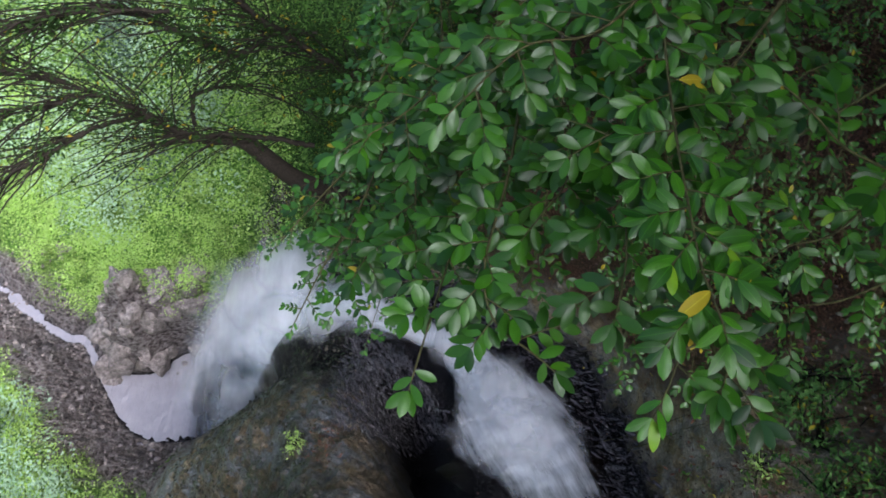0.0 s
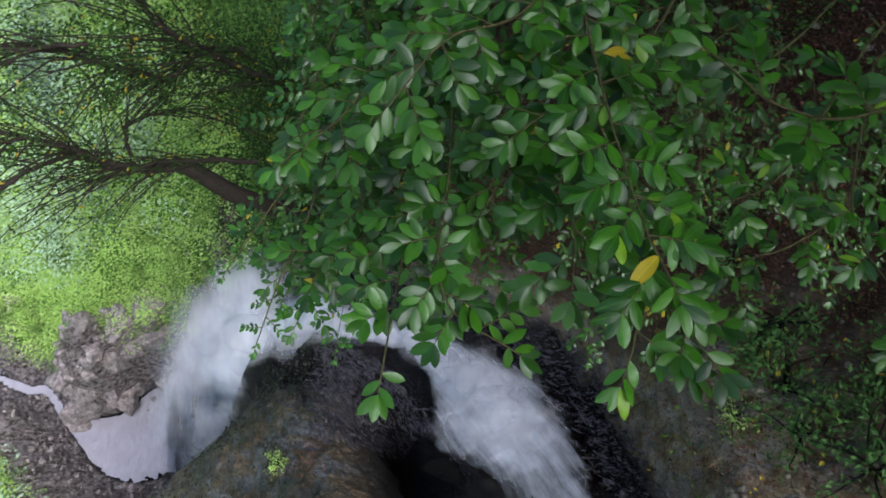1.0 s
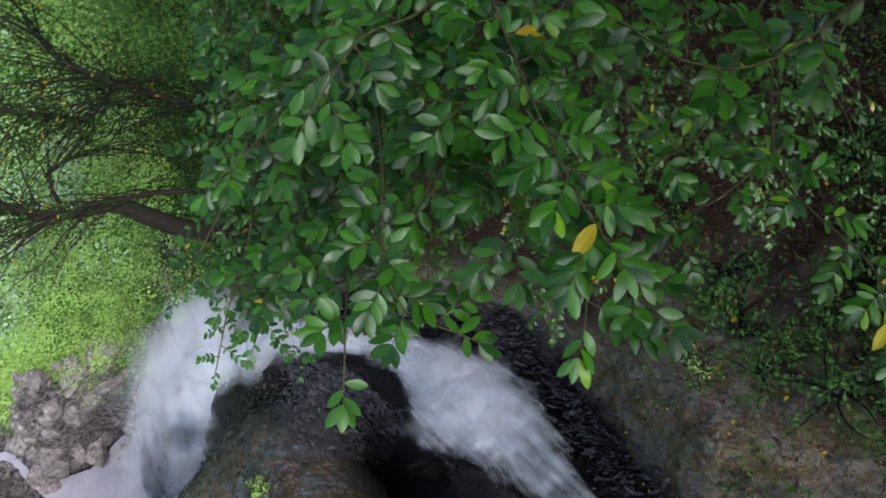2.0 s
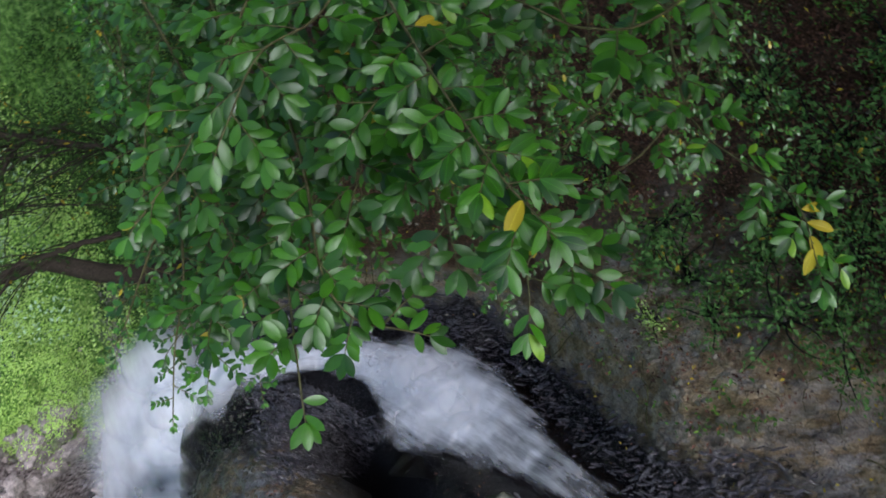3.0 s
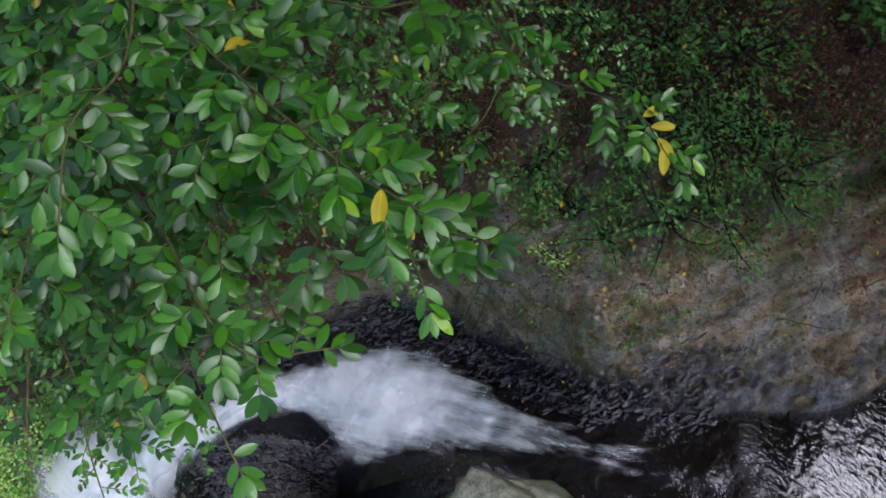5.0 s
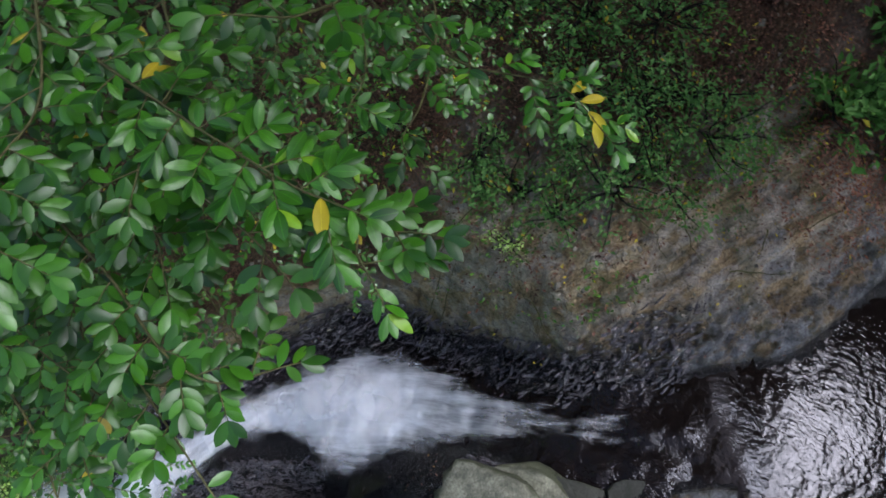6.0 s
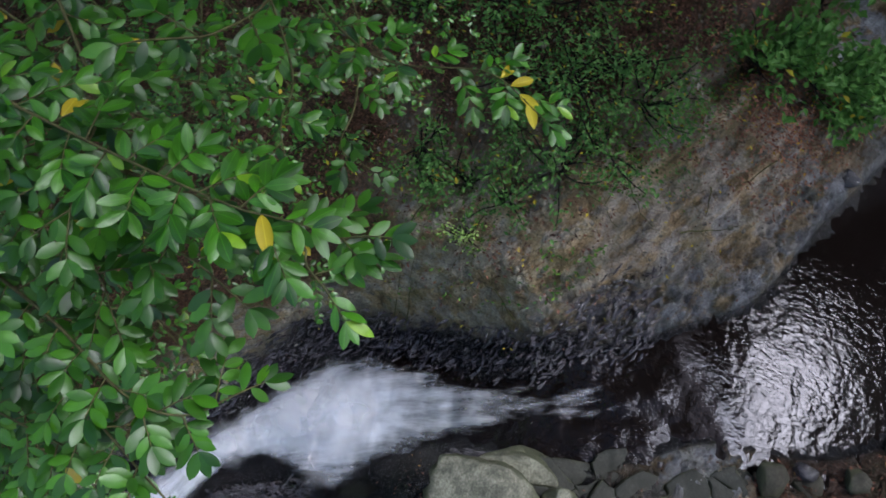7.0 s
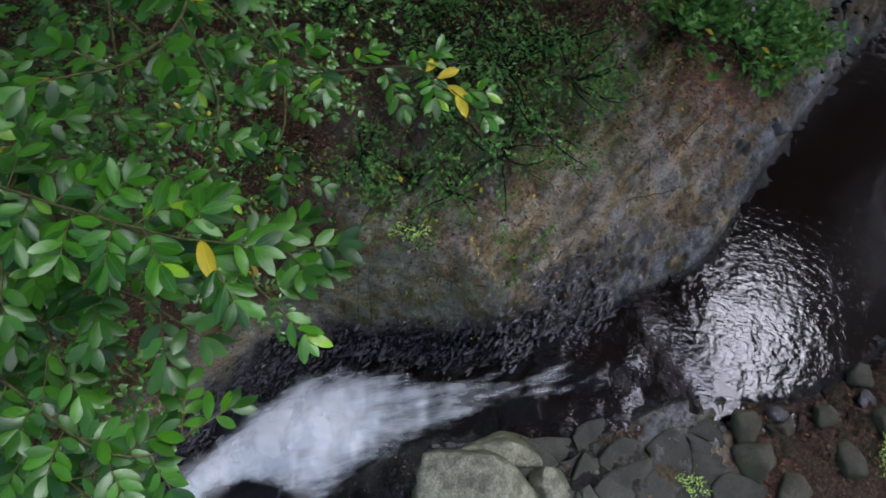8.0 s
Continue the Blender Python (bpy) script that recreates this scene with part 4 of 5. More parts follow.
# ---- stones ----
def boulder_mesh(name, seed, material, sharp=0.35, fine=3):
    bm = bmesh.new()
    bmesh.ops.create_icosphere(bm, subdivisions=fine, radius=0.5)
    co = np.array([v.co for v in bm.verts])
    d = co / np.linalg.norm(co, axis=1)[:, None]
    planes = random_dirs(np.random.default_rng(seed), 14)
    r = np.full(len(co), 0.5)
    for q in planes:
        facing = d @ q
        r = np.where(facing > 0.3, np.minimum(r, 0.5 * (1 - sharp * 0.75) / np.maximum(facing, 0.2)), r)
    r = r * (0.95 + 0.1 * fbm(d[:, 0] * 2 + seed, d[:, 1] * 2, d[:, 2] * 2, 3)) + 0.05 * (fbm(d[:, 0] * 6, d[:, 1] * 6 + seed, d[:, 2] * 6, 4, 0.65) - 0.5)
    for v, n, k in zip(bm.verts, d, r):
        v.co = Vector(n * k)
    me = bpy.data.meshes.new(name)
    bm.to_mesh(me)
    bm.free()
    me.polygons.foreach_set("use_smooth", np.full(len(me.polygons), True))
    if sharp > 0.6:
        me.polygons.foreach_set("use_smooth", np.full(len(me.polygons), False))
    me.materials.append(material)
    return me


def stone(name, me, x, y, size, turn, sink=0.25, z=None, label="", category="boulder", group=""):
    ob = part(name, me, None)
    base = height(x, y) if z is None else z
    ob.matrix_world = Matrix.LocRotScale((x, y, base + size[2] * (0.5 - sink)), Euler(turn), Vector(size))
    return tagged(ob, label, category, group)


BIG = [boulder_mesh("boulder", 20 + k, BOULDER, 0.55, 4) for k in range(3)]
SHADE = [boulder_mesh("rock", 25 + k, SHADEROCK, 0.5) for k in range(3)]
WET = [boulder_mesh("rock", 30 + k, DARKROCK, 0.5) for k in range(3)]
MAUVE = [boulder_mesh("rock", 40 + k, PALEROCK, 0.7) for k in range(4)]
stone("boulder", BIG[0], 1.05, -0.5, (2.25, 1.9, 1.1), (0.1, 0.05, 0.3), 0.5, 0.1, "large pale grey boulder with lichen beside the chute")
stone("boulder", BIG[1], 1.5, -1.35, (0.9, 0.8, 0.8), (0.2, 0.1, 1.3), 0.4, 0.05, "pale cracked boulder leaning on a larger one")
stone("boulder", BIG[2], 1.8, -0.7, (0.8, 1.5, 0.7), (0.0, 0.1, 0.2), 0.5, -0.2, "mossy dark boulder at the edge of the chute")
stone("boulder", BIG[2], 1.65, -2.2, (0.9, 0.85, 0.5), (0.1, 0.0, 0.8), 0.45, 0.05, "rounded green-grey boulder among flat slabs")
srng = np.random.default_rng(3)
for x, y, s in ((3.0, -3.8, 0.75), (3.2, -4.35, 0.6), (2.55, -3.95, 0.8), (2.35, -4.5, 0.65), (3.45, -4.85, 0.5), (2.9, -5.2, 0.7), (4.2, -5.35, 0.55), (5.8, -6.1, 0.7), (6.4, -6.6, 0.5), (5.2, -6.5, 0.6), (8.0, -3.8, 0.45), (3.6, -5.7, 0.6), (4.3, -6.1, 0.5), (3.3, -4.2, 0.4), (2.6, -4.1, 0.35), (3.9, -5.5, 0.4)):
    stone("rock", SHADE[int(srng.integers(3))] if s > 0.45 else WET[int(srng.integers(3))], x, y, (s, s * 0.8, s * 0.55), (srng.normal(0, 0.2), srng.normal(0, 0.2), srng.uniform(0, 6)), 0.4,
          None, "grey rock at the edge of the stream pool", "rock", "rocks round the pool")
count = 0
while count < 120:
    x, y = (srng.uniform(-18, -7.5), srng.uniform(6.5, 15)) if count % 3 == 0 else (srng.uniform(-14.5, -8.3), srng.uniform(8.8, 12.0))
    h, d, out, side, level = (float(a[0]) for a in land(np.array([x]), np.array([y])))
    if side > 0 or out > 3.0 or level > -22:
        continue
    s = srng.uniform(0.35, 1.0) ** 2 * 2.3 * (1.1 - 0.15 * out)
    stone("rock", MAUVE[int(srng.integers(4))], x, y, (s * srng.uniform(0.8, 1.4), s, s * srng.uniform(0.7, 1.1)), (srng.normal(0, 0.4), srng.normal(0, 0.4), srng.uniform(0, 6)), 0.55,
          None, "jagged mauve-grey rock at the foot of the gorge", "rock", "rocks round the plunge pool")
    count += 1


# cracked bedrock beside the pool: one slab for each cell between the cracks
def clip(poly, p, q):
    """The part of a polygon nearer to p than to q."""
    m, nrm = [(a + b) / 2 for a, b in zip(p, q)], (q[0] - p[0], q[1] - p[1])
    f = lambda v: (v[0] - m[0]) * nrm[0] + (v[1] - m[1]) * nrm[1]
    out = []
    for a, b in zip(poly, poly[1:] + poly[:1]):
        fa, fb = f(a), f(b)
        if fa <= 0:
            out.append(a)
        if fa * fb < 0:
            t = fa / (fa - fb)
            out.append((a[0] + t * (b[0] - a[0]), a[1] + t * (b[1] - a[1])))
    return out


srng = np.random.default_rng(21)
bedrock = tagged(new("bedrock"), "cracked grey bedrock slabs beside the pool", "bedrock", kind="structure")
seeds = []
for k in range(4000):
    p = (srng.uniform(1.2, 3.2), srng.uniform(-4.0, -1.3))
    if all(math.hypot(p[0] - q[0], (p[1] - q[1])) > 0.1 + 0.5 * float(hash3(q[0] * 9, q[1] * 9, 1)) ** 2 for q in seeds):
        seeds.append(p)
for p in seeds:
    h, d, out, side, level = (float(a[0]) for a in land(np.array([p[0]]), np.array([p[1]])))
    if side < 0 or out < 0.1 or p[0] > 2.9 or p[1] < -3.75:
        continue
    poly = [(p[0] + a, p[1] + b) for a, b in ((-0.5, -0.5), (0.5, -0.5), (0.5, 0.5), (-0.5, 0.5))]
    for q in seeds:
        if q != p and math.hypot(p[0] - q[0], p[1] - q[1]) < 1.4:
            poly = clip(poly, p, q)
    poly = [q for a, c in zip(poly, poly[1:] + poly[:1]) for q in (a, (0.5 * (a[0] + c[0]) + srng.normal(0, 0.028), 0.5 * (a[1] + c[1]) + srng.normal(0, 0.028)))]
    bm = bmesh.new()
    tilt = (srng.normal(0, 0.035), srng.normal(0, 0.035))
    cx, cy = sum(v[0] for v in poly) / len(poly), sum(v[1] for v in poly) / len(poly)
    rings = []
    for inset, z in ((0.995, -0.15), (0.99, -0.025), (0.965, 0.0), (0.88, 0.012), (0.45, 0.015)):
        rings.append([bm.verts.new(((v[0] - cx) * inset, (v[1] - cy) * inset, z + tilt[0] * (v[0] - cx) + tilt[1] * (v[1] - cy) + srng.normal(0, 0.006))) for v in poly])
    for a, b in zip(rings, rings[1:]):
        for k in range(len(poly)):
            bm.faces.new((a[k - 1], a[k], b[k], b[k - 1]))
    bm.faces.new(rings[-1])
    bm.normal_update()
    for face in bm.faces:
        face.smooth = True
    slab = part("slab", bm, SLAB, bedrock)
    slab.location = (cx, cy, max(h, level + 0.02) + 0.03 + srng.normal(0, 0.012))


# ---- plants on the banks ----
def scatter(n, box, keep, seed):
    """Places on the ground: x, y, height and the ground's fields, where keep says so."""
    r = np.random.default_rng(seed)
    x, y = r.uniform(box[0], box[1], n), r.uniform(box[2], box[3], n)
    h, d, out, side, level = land(x, y)
    patch = fbm(x * 0.9 + seed, y * 0.9, 0, 3)
    ok = keep(x, y, h, out, side, level, patch) > r.uniform(0, 1, n)
    return x[ok], y[ok], h[ok], r


def cover(name, label, category, n, box, keep, size, material, seed, lift=(0.0, 0.03), flat=2.0, wide=0.45, spread=0.0, per=1):
    x, y, h, r = scatter(n, box, keep, seed)
    c = np.repeat(np.stack([x, y, h], -1), per, 0)
    c += r.normal(0, 1, c.shape) * spread
    c[:, 2] += r.uniform(*lift, len(c))
    ob = leaf_cloud(name, c, random_dirs(r, len(c)) * [1, 1, 0.4], random_dirs(r, len(c), flat), r.uniform(*size, len(c)), material, wide=wide)
    return tagged(ob, label, category, kind="stuff")


cover("fallen_leaves", "brown and rust fallen leaves on the bank", "leaf litter", 45000, (-1, 10, -4, 13), lambda x, y, h, out, side, level, p: np.where(side < 0, smooth(1.3, 2.4, h - level + 3 * (p - 0.5)), 0) * np.where(x > 5.5, 1, 0.6),
      (0.05, 0.1), LITTER, 61)
cover("fallen_leaves", "sparse orange fallen leaves on bare rock", "leaf litter", 4200, (0.5, 9, -5.5, 5), lambda x, y, h, out, side, level, p: np.where(out > 0.05, np.where(p > 0.52, 0.9, 0.25), 0), (0.025, 0.065), LITTER, 62)
cover("fallen_leaves", "brown fallen leaves between pool rocks", "leaf litter", 1200, (1.5, 5, -7, -3.6), lambda x, y, h, out, side, level, p: np.where((side > 0) & (out > 0.1), smooth(0.35, 0.6, p), 0), (0.05, 0.09), LITTER, 63)
cover("fallen_leaves", "rusty leaf litter on the mossy rock rib", "leaf litter", 700, (-2.3, -1.2, 1.5, 2.9), lambda x, y, h, out, side, level, p: np.exp(-((x + 1.75) / 0.3) ** 2 - ((y - 2.2) / 0.35) ** 2), (0.04, 0.08), LITTER, 64)
cover("fallen_leaves", "thick rusty leaf litter on the rock ledge", "leaf litter", 12000, (6.6, 9.4, -3.8, -0.8), lambda x, y, h, out, side, level, p: np.where((side < 0) & (out > 0.4), 1.6 * np.exp(-((x - 8.05) / 0.6) ** 2 - ((y + 2.15) / 0.8) ** 2) + 0.12, 0), (0.04, 0.085), RUST, 78)
cover("fallen_leaves", "rusty fallen leaves caught along the rock beds", "leaf litter", 14000, (2.6, 9, -4, 3), lambda x, y, h, out, side, level, p: np.where((side < 0) & (out > 0.5) & (h - level > 0.3), smooth(0.55, 0.64, fbm((x * 0.45 + y * 0.89) * 2.6, (x * 0.89 - y * 0.45) * 0.5, 6.0, 4)) * 0.5, 0), (0.025, 0.06), RUST, 79)
cover("ground_ivy", "low dark green ivy creeping over the bank", "ivy", 85000, (-2.5, 11, -1.5, 13), lambda x, y, h, out, side, level, p: np.where(side < 0, smooth(1.2, 2.2, h - level + 2 * (p - 0.5)) * smooth(0.47, 0.57, p), 0),
      (0.035, 0.075), SHRUB, 65, (0.02, 0.2), 1.5)
cover("bank_fern", "fine mid-green fern on the gorge-side bank", "fern", 45000, (-4.5, 2.5, 5.8, 13), lambda x, y, h, out, side, level, p: np.where((side < 0) & (h > -9) & (h - level > 1.0), smooth(0.4, 0.55, p), 0), (0.04, 0.09), FERN_SHADED, 66, (0.02, 0.35), 1.0)


cover("bramble", "mid-green brambles sprawling over the bank", "bramble", 16000, (2.5, 10.5, -2.5, 9), lambda x, y, h, out, side, level, p: np.where((side < 0) & (h - level > 1.4), smooth(0.5, 0.58, fbm(x * 1.6, y * 1.6, 3.0, 3)), 0), (0.05, 0.11), FERN, 68, (0.05, 0.3), 1.2)
cover("fallen_leaves", "scattered yellow fallen leaves on the shrubs and bank", "leaf litter", 900, (1.5, 10, -4, 9), lambda x, y, h, out, side, level, p: np.where((side < 0) & (h - level > 0.3), 0.4, 0), (0.05, 0.09), YELLOWLITTER, 69, (0.02, 0.3), 1.2)
stick_rng = np.random.default_rng(77)
sticks = []
for k in range(90):
    x, y = stick_rng.uniform(1.5, 9), stick_rng.uniform(-3, 9)
    h, d, out, side, level = (float(a[0]) for a in land(np.array([x]), np.array([y])))
    if side > 0 or h - level < 0.8:
        continue
    q, long = stick_rng.uniform(0, 6.28), stick_rng.uniform(0.2, 1.0)
    p = []
    for f in np.linspace(-0.5, 0.5, 7):
        px, py = x + f * long * math.cos(q) + stick_rng.normal(0, 0.012), y + f * long * math.sin(q) + stick_rng.normal(0, 0.012)
        p.append((px, py, height(px, py) + 0.05 + stick_rng.normal(0, 0.01)))
    sticks.append(tube(p, np.linspace(0.012, 0.004, 7), 5))
tagged(part("fallen_twigs", tubes_mesh("fallen_twigs", sticks), TWIG), "thin brown fallen twigs lying on the bank", "twigs", kind="stuff")


cover("moss", "short dark green moss on the wet rock rib", "moss", 26000, (-8, -0.6, 0.2, 5.8), lambda x, y, h, out, side, level, p: np.where((side > 0) & (h > -11), smooth(0.5, 0.62, fbm(x * 2.2, y * 2.2, 1.0, 4)) * smooth(-1.0, -1.8, x), 0), (0.012, 0.035), CANOPY, 70, (0.0, 0.02), 0.5)


def steep(x, y):
    return np.hypot(land(x + 0.15, y)[0] - land(x - 0.15, y)[0], land(x, y + 0.15)[0] - land(x, y - 0.15)[0]) / 0.3


cover("cliff_fern", "hanging green ferns on the cliff edge", "fern", 60000, (-5.5, 1.0, 6.2, 16), lambda x, y, h, out, side, level, p: np.where((side < 0) & (h - level > 1.2), smooth(0.9, 2.5, steep(x, y)), 0), (0.05, 0.11), FERN_SHADED, 67, (0.0, 0.3), 0.8)


def chips(name, label, category, n, box, keep, size, material, seed, flat=0.6, sink=0.2):
    """Many angular stones, twenty faces each, in one mesh."""
    x, y, h, r = scatter(n, box, keep, seed)
    bm = bmesh.new()
    bmesh.ops.create_icosphere(bm, subdivisions=1, radius=0.5)
    base, tri = np.array([v.co for v in bm.verts]), np.array([[v.index for v in f.verts] for f in bm.faces])
    bm.free()
    k = len(x)
    v = base[None] * r.uniform(0.6, 1.25, (k, len(base), 1)) * (r.uniform(0.6, 1.3, (k, 1, 3)) * [1, 1, flat])
    q = r.uniform(0, 2 * np.pi, k)
    c, s = np.cos(q)[:, None], np.sin(q)[:, None]
    tx, ty = r.normal(0, 0.35, (2, k, 1))
    v = np.stack([v[..., 0] * c - v[..., 1] * s, v[..., 0] * s + v[..., 1] * c, v[..., 2]], -1)
    v[..., 2] += tx * v[..., 0] + ty * v[..., 1]
    d = size[0] + (size[1] - size[0]) * r.uniform(0, 1, (k, 1, 1)) ** 4
    v = v * d + np.stack([x, y, h], -1)[:, None, :]
    v[..., 2] += (0.5 - sink) * flat * d[..., 0] * 0.5
    f = (np.arange(k)[:, None, None] * len(base) + tri[None]).reshape(-1, 3)
    return tagged(part(name, array_mesh(name, v.reshape(-1, 3), f), material), label, category, kind="stuff")


def flakes(name, label, n, box, keep, size, seed, strike=153.0):
    """Long black slate splinters that follow the beds of the rock, tilted this way and that, in one mesh."""
    x, y, h, r = scatter(n, box, keep, seed)
    bm = bmesh.new()
    bmesh.ops.create_icosphere(bm, subdivisions=1, radius=0.5)
    base, tri = np.array([v.co for v in bm.verts]), np.array([[v.index for v in f.verts] for f in bm.faces])
    bm.free()
    k = len(x)
    v = base[None] * r.uniform(0.65, 1.25, (k, len(base), 1)) * np.stack([r.uniform(1.4, 3.4, k), r.uniform(0.35, 0.65, k), r.uniform(0.25, 0.6, k)], -1)[:, None, :]
    roll, q, dip = r.normal(0.35, 0.5, k)[:, None], radians(strike) + r.normal(0, 0.38, k)[:, None], r.normal(0, 0.25, k)[:, None]
    a, b = v[..., 1] * np.cos(roll) - v[..., 2] * np.sin(roll), v[..., 1] * np.sin(roll) + v[..., 2] * np.cos(roll)
    v = np.stack([v[..., 0] * np.cos(q) - a * np.sin(q), v[..., 0] * np.sin(q) + a * np.cos(q), b + dip * v[..., 0]], -1)
    d = size[0] + (size[1] - size[0]) * r.uniform(0, 1, (k, 1, 1)) ** 2.5
    v = v * d + np.stack([x, y, h + 0.12 * d[:, 0, 0]], -1)[:, None, :]
    f = (np.arange(k)[:, None, None] * len(base) + tri[None]).reshape(-1, 3)
    return tagged(part(name, array_mesh(name, v.reshape(-1, 3), f), DARKROCK), label, "stones", kind="stuff")


flakes("wet_slate", "splintered black wet slate along the chute", 30000, (-0.5, 6.0, -3.2, 6.5), lambda x, y, h, out, side, level, p: np.where((side < 0) & (level < -0.1) & (h - level < 1.15), smooth(0.95, 0.55, out) * smooth(-0.05, 0.1, out), 0), (0.035, 0.15), 71)
flakes("wet_slate", "splintered black wet slate on the rock rib", 20000, (-2.0, 2.6, -1.0, 5.4), lambda x, y, h, out, side, level, p: np.where((side > 0) & (level < -0.3) & (out > 0.02), np.where(y > 0.3, smooth(-1.9, -1.2, x) * smooth(2.3, 2.9, y), smooth(0.7, 0.3, out)), 0), (0.035, 0.16), 72, 120.0)
chips("bank_stones", "small brown and grey stones on the bank", "stones", 5000, (-1, 9, -5, 11), lambda x, y, h, out, side, level, p: np.where((side < 0) & (h - level > 0.4), smooth(0.4, 0.6, p) * 0.8 + 0.1, 0), (0.03, 0.16), BROWNSTONE, 73)
chips("rib_stones", "small grey stones on the mossy rib", "stones", 7000, (-7, -1.2, 0.8, 5), lambda x, y, h, out, side, level, p: np.where((side > 0) & (h > -10), 0.5, 0), (0.02, 0.12), SHADEROCK, 74)
chips("gorge_stones", "jagged mauve stones and gravel round the plunge pool", "stones", 14000, (-24, -7, 2, 15), lambda x, y, h, out, side, level, p: np.where((level < -20) & (out > 0.05), smooth(3.6, 1.5, out) * np.where(side < 0, 0.3, 0.8), 0), (0.03, 0.28), PALEROCK, 75, 0.6)


def shrub(seed, leaves, leaf, material, label, radius=0.5, flat=0.7):
    """Stems and a mass of small leaves, rooted at its origin."""
    r = np.random.default_rng(seed)
    stems, ends = [], []
    for k in range(16):
        d = random_dirs(r, 1, 0.9)[0]
        p = [np.zeros(3)]
        for q in range(6):
            d = d / np.linalg.norm(d) + r.normal(0, 0.22, 3)
            p.append(p[-1] + d / np.linalg.norm(d) * radius * r.uniform(0.12, 0.24))
            if q > 1:
                ends.append(p[-1])
        stems.append(tube(p, np.linspace(0.012, 0.004, 7), 5))
    thing = tagged(part("shrub", tubes_mesh("shrub", stems), BARK), label, "shrub", "shrubs on the bank")
    ends = np.array(ends) * [1, 1, flat]
    k = r.integers(0, len(ends), leaves)
    c = ends[k] + r.normal(0, 0.06 * radius / 0.5, (leaves, 3))
    d = random_dirs(r, leaves) + 0.8 * ends[k] / radius
    tagged(leaf_cloud("foliage", c, d, random_dirs(r, leaves, 2.0), r.uniform(0.7, 1.3, leaves) * leaf, material, thing, wide=0.5), kind="stuff")
    return thing


DENSE = [shrub(70 + k, 560, 0.055, SHRUB, "dense small-leaved blue-green shrub on the bank") for k in range(3)]
prng = np.random.default_rng(9)
spots = [(4.9, 0.9), (5.4, 0.4), (5.0, 1.5), (5.9, 0.0), (6.3, 0.6), (5.6, 1.2), (6.8, 0.2), (6.2, 1.4), (7.2, 1.0), (5.2, 2.4), (6.6, -0.3), (7.0, 1.9), (5.0, 3.6), (6.6, 3.0), (8.0, 1.4), (7.8, 2.6)]
for k, (x, y) in enumerate(spots):
    m = Matrix.LocRotScale((x, y, height(x, y) - 0.03), Euler((0, 0, prng.uniform(0, 6))), None)
    if k < 3:
        ob = DENSE[k]
        ob.matrix_basis = m
    else:
        ob = copy_thing(DENSE[k % 3], m)
    ob.scale = Vector((1, 1, 1)) * prng.uniform(1.1, 1.7)
bright = shrub(80, 420, 0.05, BRIGHT, "small bright green fern clump on the rock", 0.35, 0.6)
bright.matrix_basis = pose(4.35, 1.3, height(4.35, 1.3) - 0.02)
for x, y, s in ((2.05, -3.2, 0.6), (3.2, -5.7, 0.9), (0.9, -0.2, 0.5), (-2.36, 2.26, 0.8)):
    ob = copy_thing(bright, pose(x, y, height(x, y) + 0.02, 0, 0, 70 * x))
    ob.scale = Vector((1, 1, 1)) * s
young = shrub(81, 700, 0.15, YOUNG, "fresh green broad-leaved sapling overhanging the pool", 0.9, 0.7)
young.matrix_basis = pose(8.5, -2.6, height(8.5, -2.6) + 0.3)
for x, y, s in ((8.1, -1.6, 1.0), (9.0, -3.8, 1.0), (8.9, -0.6, 1.1), (9.6, -2.2, 1.2), (9.2, -3.7, 0.9)):
    copy_thing(young, pose(x, y, height(x, y) + 0.4, 0, 0, 90 * x)).scale = Vector((s, s, s))


# ---- the green gorge ----
def greenery(name, label, n, box, keep, seed, material, leaf, radius, per):
    x, y, h, r = scatter(n, box, keep, seed)
    size = r.uniform(0.5, 1.0, len(x)) ** 1.5 * 1.6 * radius
    k = np.repeat(np.arange(len(x)), per)
    d = random_dirs(r, len(k), 0.6)
    c = np.stack([x, y, h], -1)[k] + d * (size[k] * r.uniform(0.75, 1.0, len(k)))[:, None] * [1, 1, 0.85]
    ob = leaf_cloud(name, c, random_dirs(r, len(k)) - 0.3 * d - [0, 0, 0.3], d + random_dirs(r, len(k)) * 0.22, r.uniform(0.7, 1.3, len(k)) * leaf, material, wide=0.6)
    return tagged(ob, label, "greenery", kind="stuff")


def slope(x, y, h, out, side, level):
    return (side < 0) & (level < -8) & (h - level > 2.2 + 1.5 * (fbm(x * 0.5, y * 0.5) - 0.5)) & (h < 0)


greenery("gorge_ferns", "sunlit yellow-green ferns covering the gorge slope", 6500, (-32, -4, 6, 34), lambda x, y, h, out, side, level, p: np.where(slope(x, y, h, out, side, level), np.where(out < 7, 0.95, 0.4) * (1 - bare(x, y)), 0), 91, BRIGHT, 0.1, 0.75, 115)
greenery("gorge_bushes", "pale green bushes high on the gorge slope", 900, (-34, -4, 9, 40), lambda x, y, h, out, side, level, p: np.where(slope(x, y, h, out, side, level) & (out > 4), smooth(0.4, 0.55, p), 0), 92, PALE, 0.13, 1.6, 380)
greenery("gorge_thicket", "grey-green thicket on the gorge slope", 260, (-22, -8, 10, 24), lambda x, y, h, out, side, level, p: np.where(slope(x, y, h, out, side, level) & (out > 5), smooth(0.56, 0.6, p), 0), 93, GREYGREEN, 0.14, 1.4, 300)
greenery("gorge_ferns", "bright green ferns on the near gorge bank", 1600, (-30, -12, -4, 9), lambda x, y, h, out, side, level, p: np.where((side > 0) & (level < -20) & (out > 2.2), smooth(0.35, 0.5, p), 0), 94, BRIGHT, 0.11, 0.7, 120)
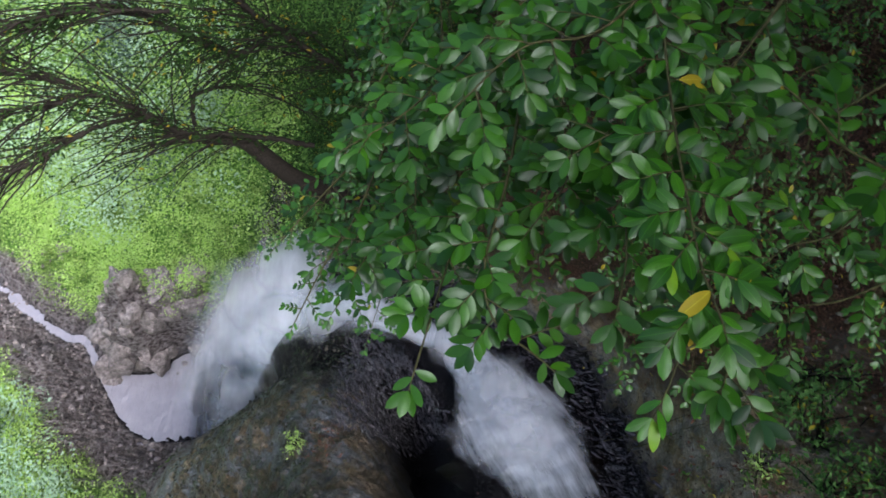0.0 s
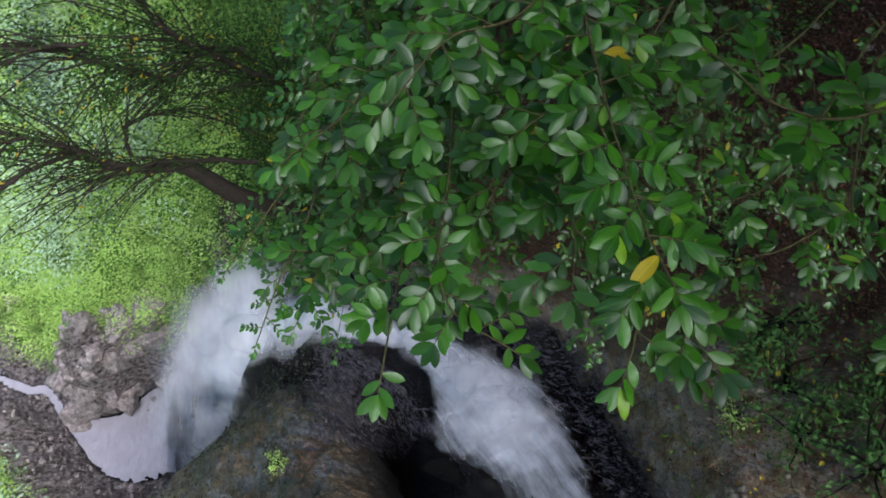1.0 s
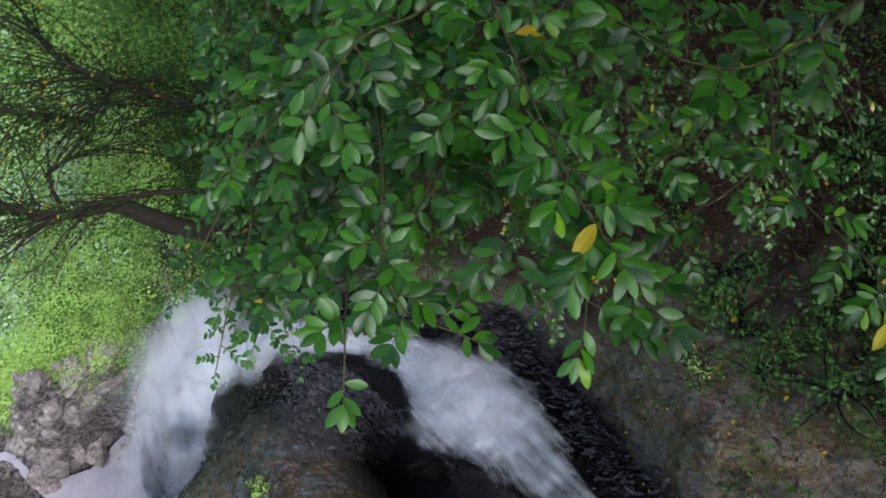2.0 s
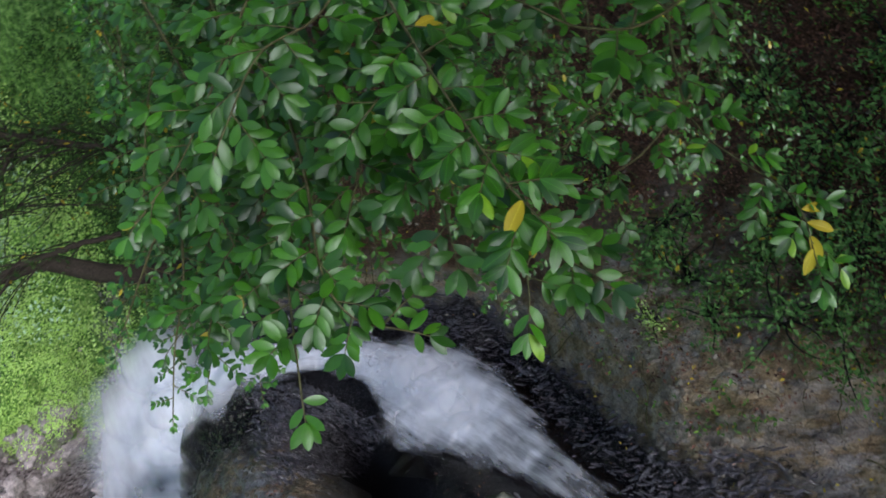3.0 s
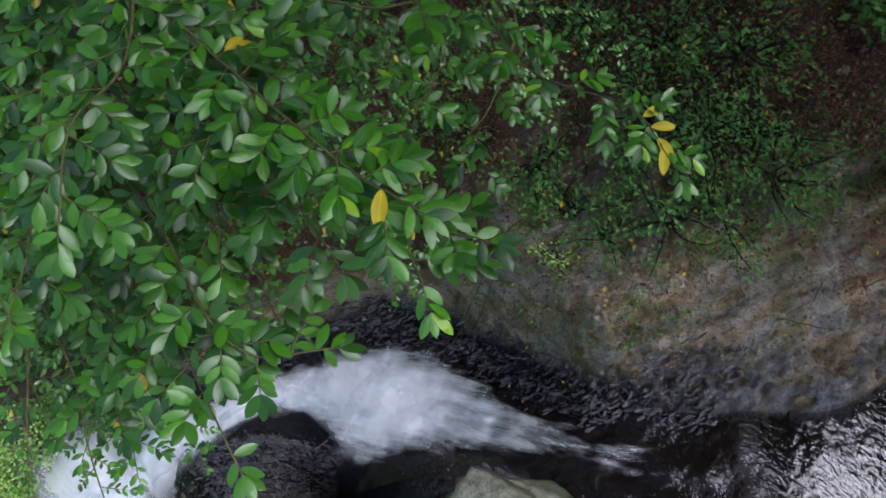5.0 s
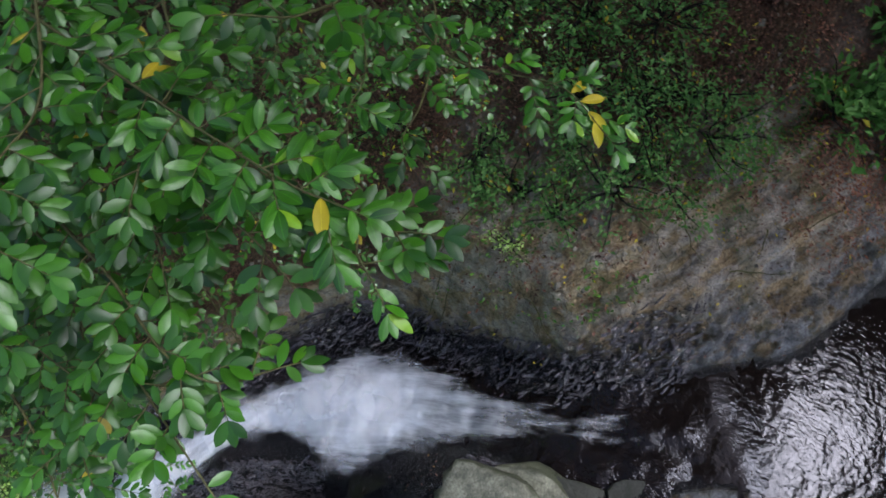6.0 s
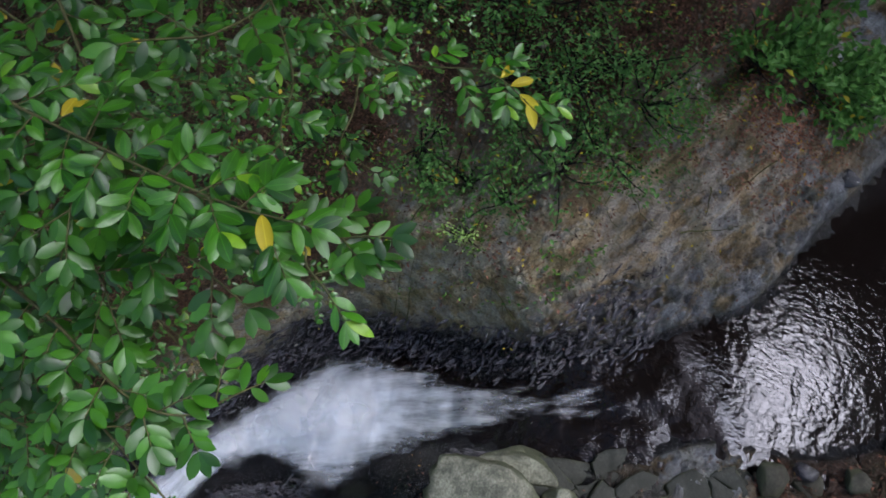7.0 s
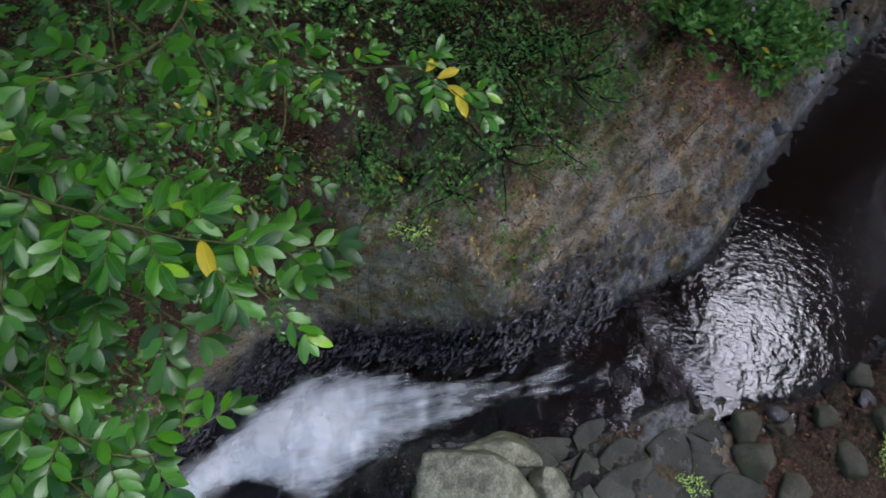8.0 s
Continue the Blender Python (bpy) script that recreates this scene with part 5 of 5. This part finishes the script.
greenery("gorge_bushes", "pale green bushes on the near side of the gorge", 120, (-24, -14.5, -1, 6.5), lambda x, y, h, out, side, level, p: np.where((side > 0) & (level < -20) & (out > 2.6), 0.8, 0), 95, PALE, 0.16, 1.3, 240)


# ---- tall trees out of view round the place, added so their crowns shade the upper stream ----
def forest_tree(x, y, cx, cy, crown_z, radius, leaves, seed):
    """Trunk at x, y; crown round cx, cy."""
    r = np.random.default_rng(seed)
    thing = tagged(new("forest_tree"), "unseen tall forest tree added to shade the stream", "tree", "forest round the stream")
    z = height(x, y)
    line = polyline([(x, y, z - 0.5), (0.8 * x + 0.2 * cx, 0.8 * y + 0.2 * cy, 0.5 * (z + crown_z)), (cx, cy, crown_z + 1)], 0.8)
    part("trunk", tubes_mesh("trunk", [tube(line, np.linspace(0.35, 0.12, len(line)), 10)]), BARK, thing)
    ends = []
    for k in range(14):
        d = random_dirs(r, 1, 0.3)[0]
        p = [np.array([cx, cy, crown_z - 1 + r.uniform(-2, 1)])]
        for q in range(8):
            d = d / np.linalg.norm(d) + r.normal(0, 0.15, 3) + np.array([0, 0, -0.02])
            p.append(p[-1] + d / np.linalg.norm(d) * radius / 8 * np.array([1, 1, 0.5]))
            ends.append(p[-1])
        part("limb", tubes_mesh("limb", [tube(p, np.linspace(0.12, 0.02, 9), 6)]), BARK, thing)
    ends = np.array(ends)
    c = ends[r.integers(0, len(ends), leaves)] + r.normal(0, 1, (leaves, 3)) * [0.9, 0.9, 0.5]
    # hole cut in the crowns so the pool mirrors a bright patch
    gap = np.hypot(c[:, 0] - 12.0, c[:, 1] + 10.2) < 2.3 + 1.4 * (fbm(c[:, 0], c[:, 1], 0, 2) - 0.5)
    c = c[~gap]
    tagged(leaf_cloud("crown", c, random_dirs(r, len(c)), random_dirs(r, len(c), 1), r.uniform(0.3, 0.7, len(c)), CANOPY, thing, wide=0.7), kind="stuff")


for k, (x, y, cx, cy, z, rad) in enumerate(((11, 9, 9, 7, 18, 7), (5, 15, 4, 12, 18, 7), (15.5, 2, 14.5, 2, 18, 5.5), (14, -4.5, 12.5, -4, 17, 5), (9, -15, 7, -14, 17, 6), (-6, -13, -6, -12, 17, 7), (20, -15, 18, -13, 19, 5),
                                            (2.5, -20, 3, -19, 18, 6), (0, 22, 0, 20, 19, 8), (19, 12, 18, 10, 20, 8), (1.5, 13, 2, 7.5, 17, 5), (16, -19, 14, -18, 18, 5), (29, -16, 27, -15.5, 19, 6), (31, -9, 29, -8.5, 19, 6), (25, -22, 23, -20, 19, 6), (22, -4, 20, -5, 19, 7), (24, -10, 22, -11, 20, 6), (11.5, 4.5, 6, 3.6, 16, 4))):
    forest_tree(x, y, cx, cy, z, rad, 7000, 200 + k)
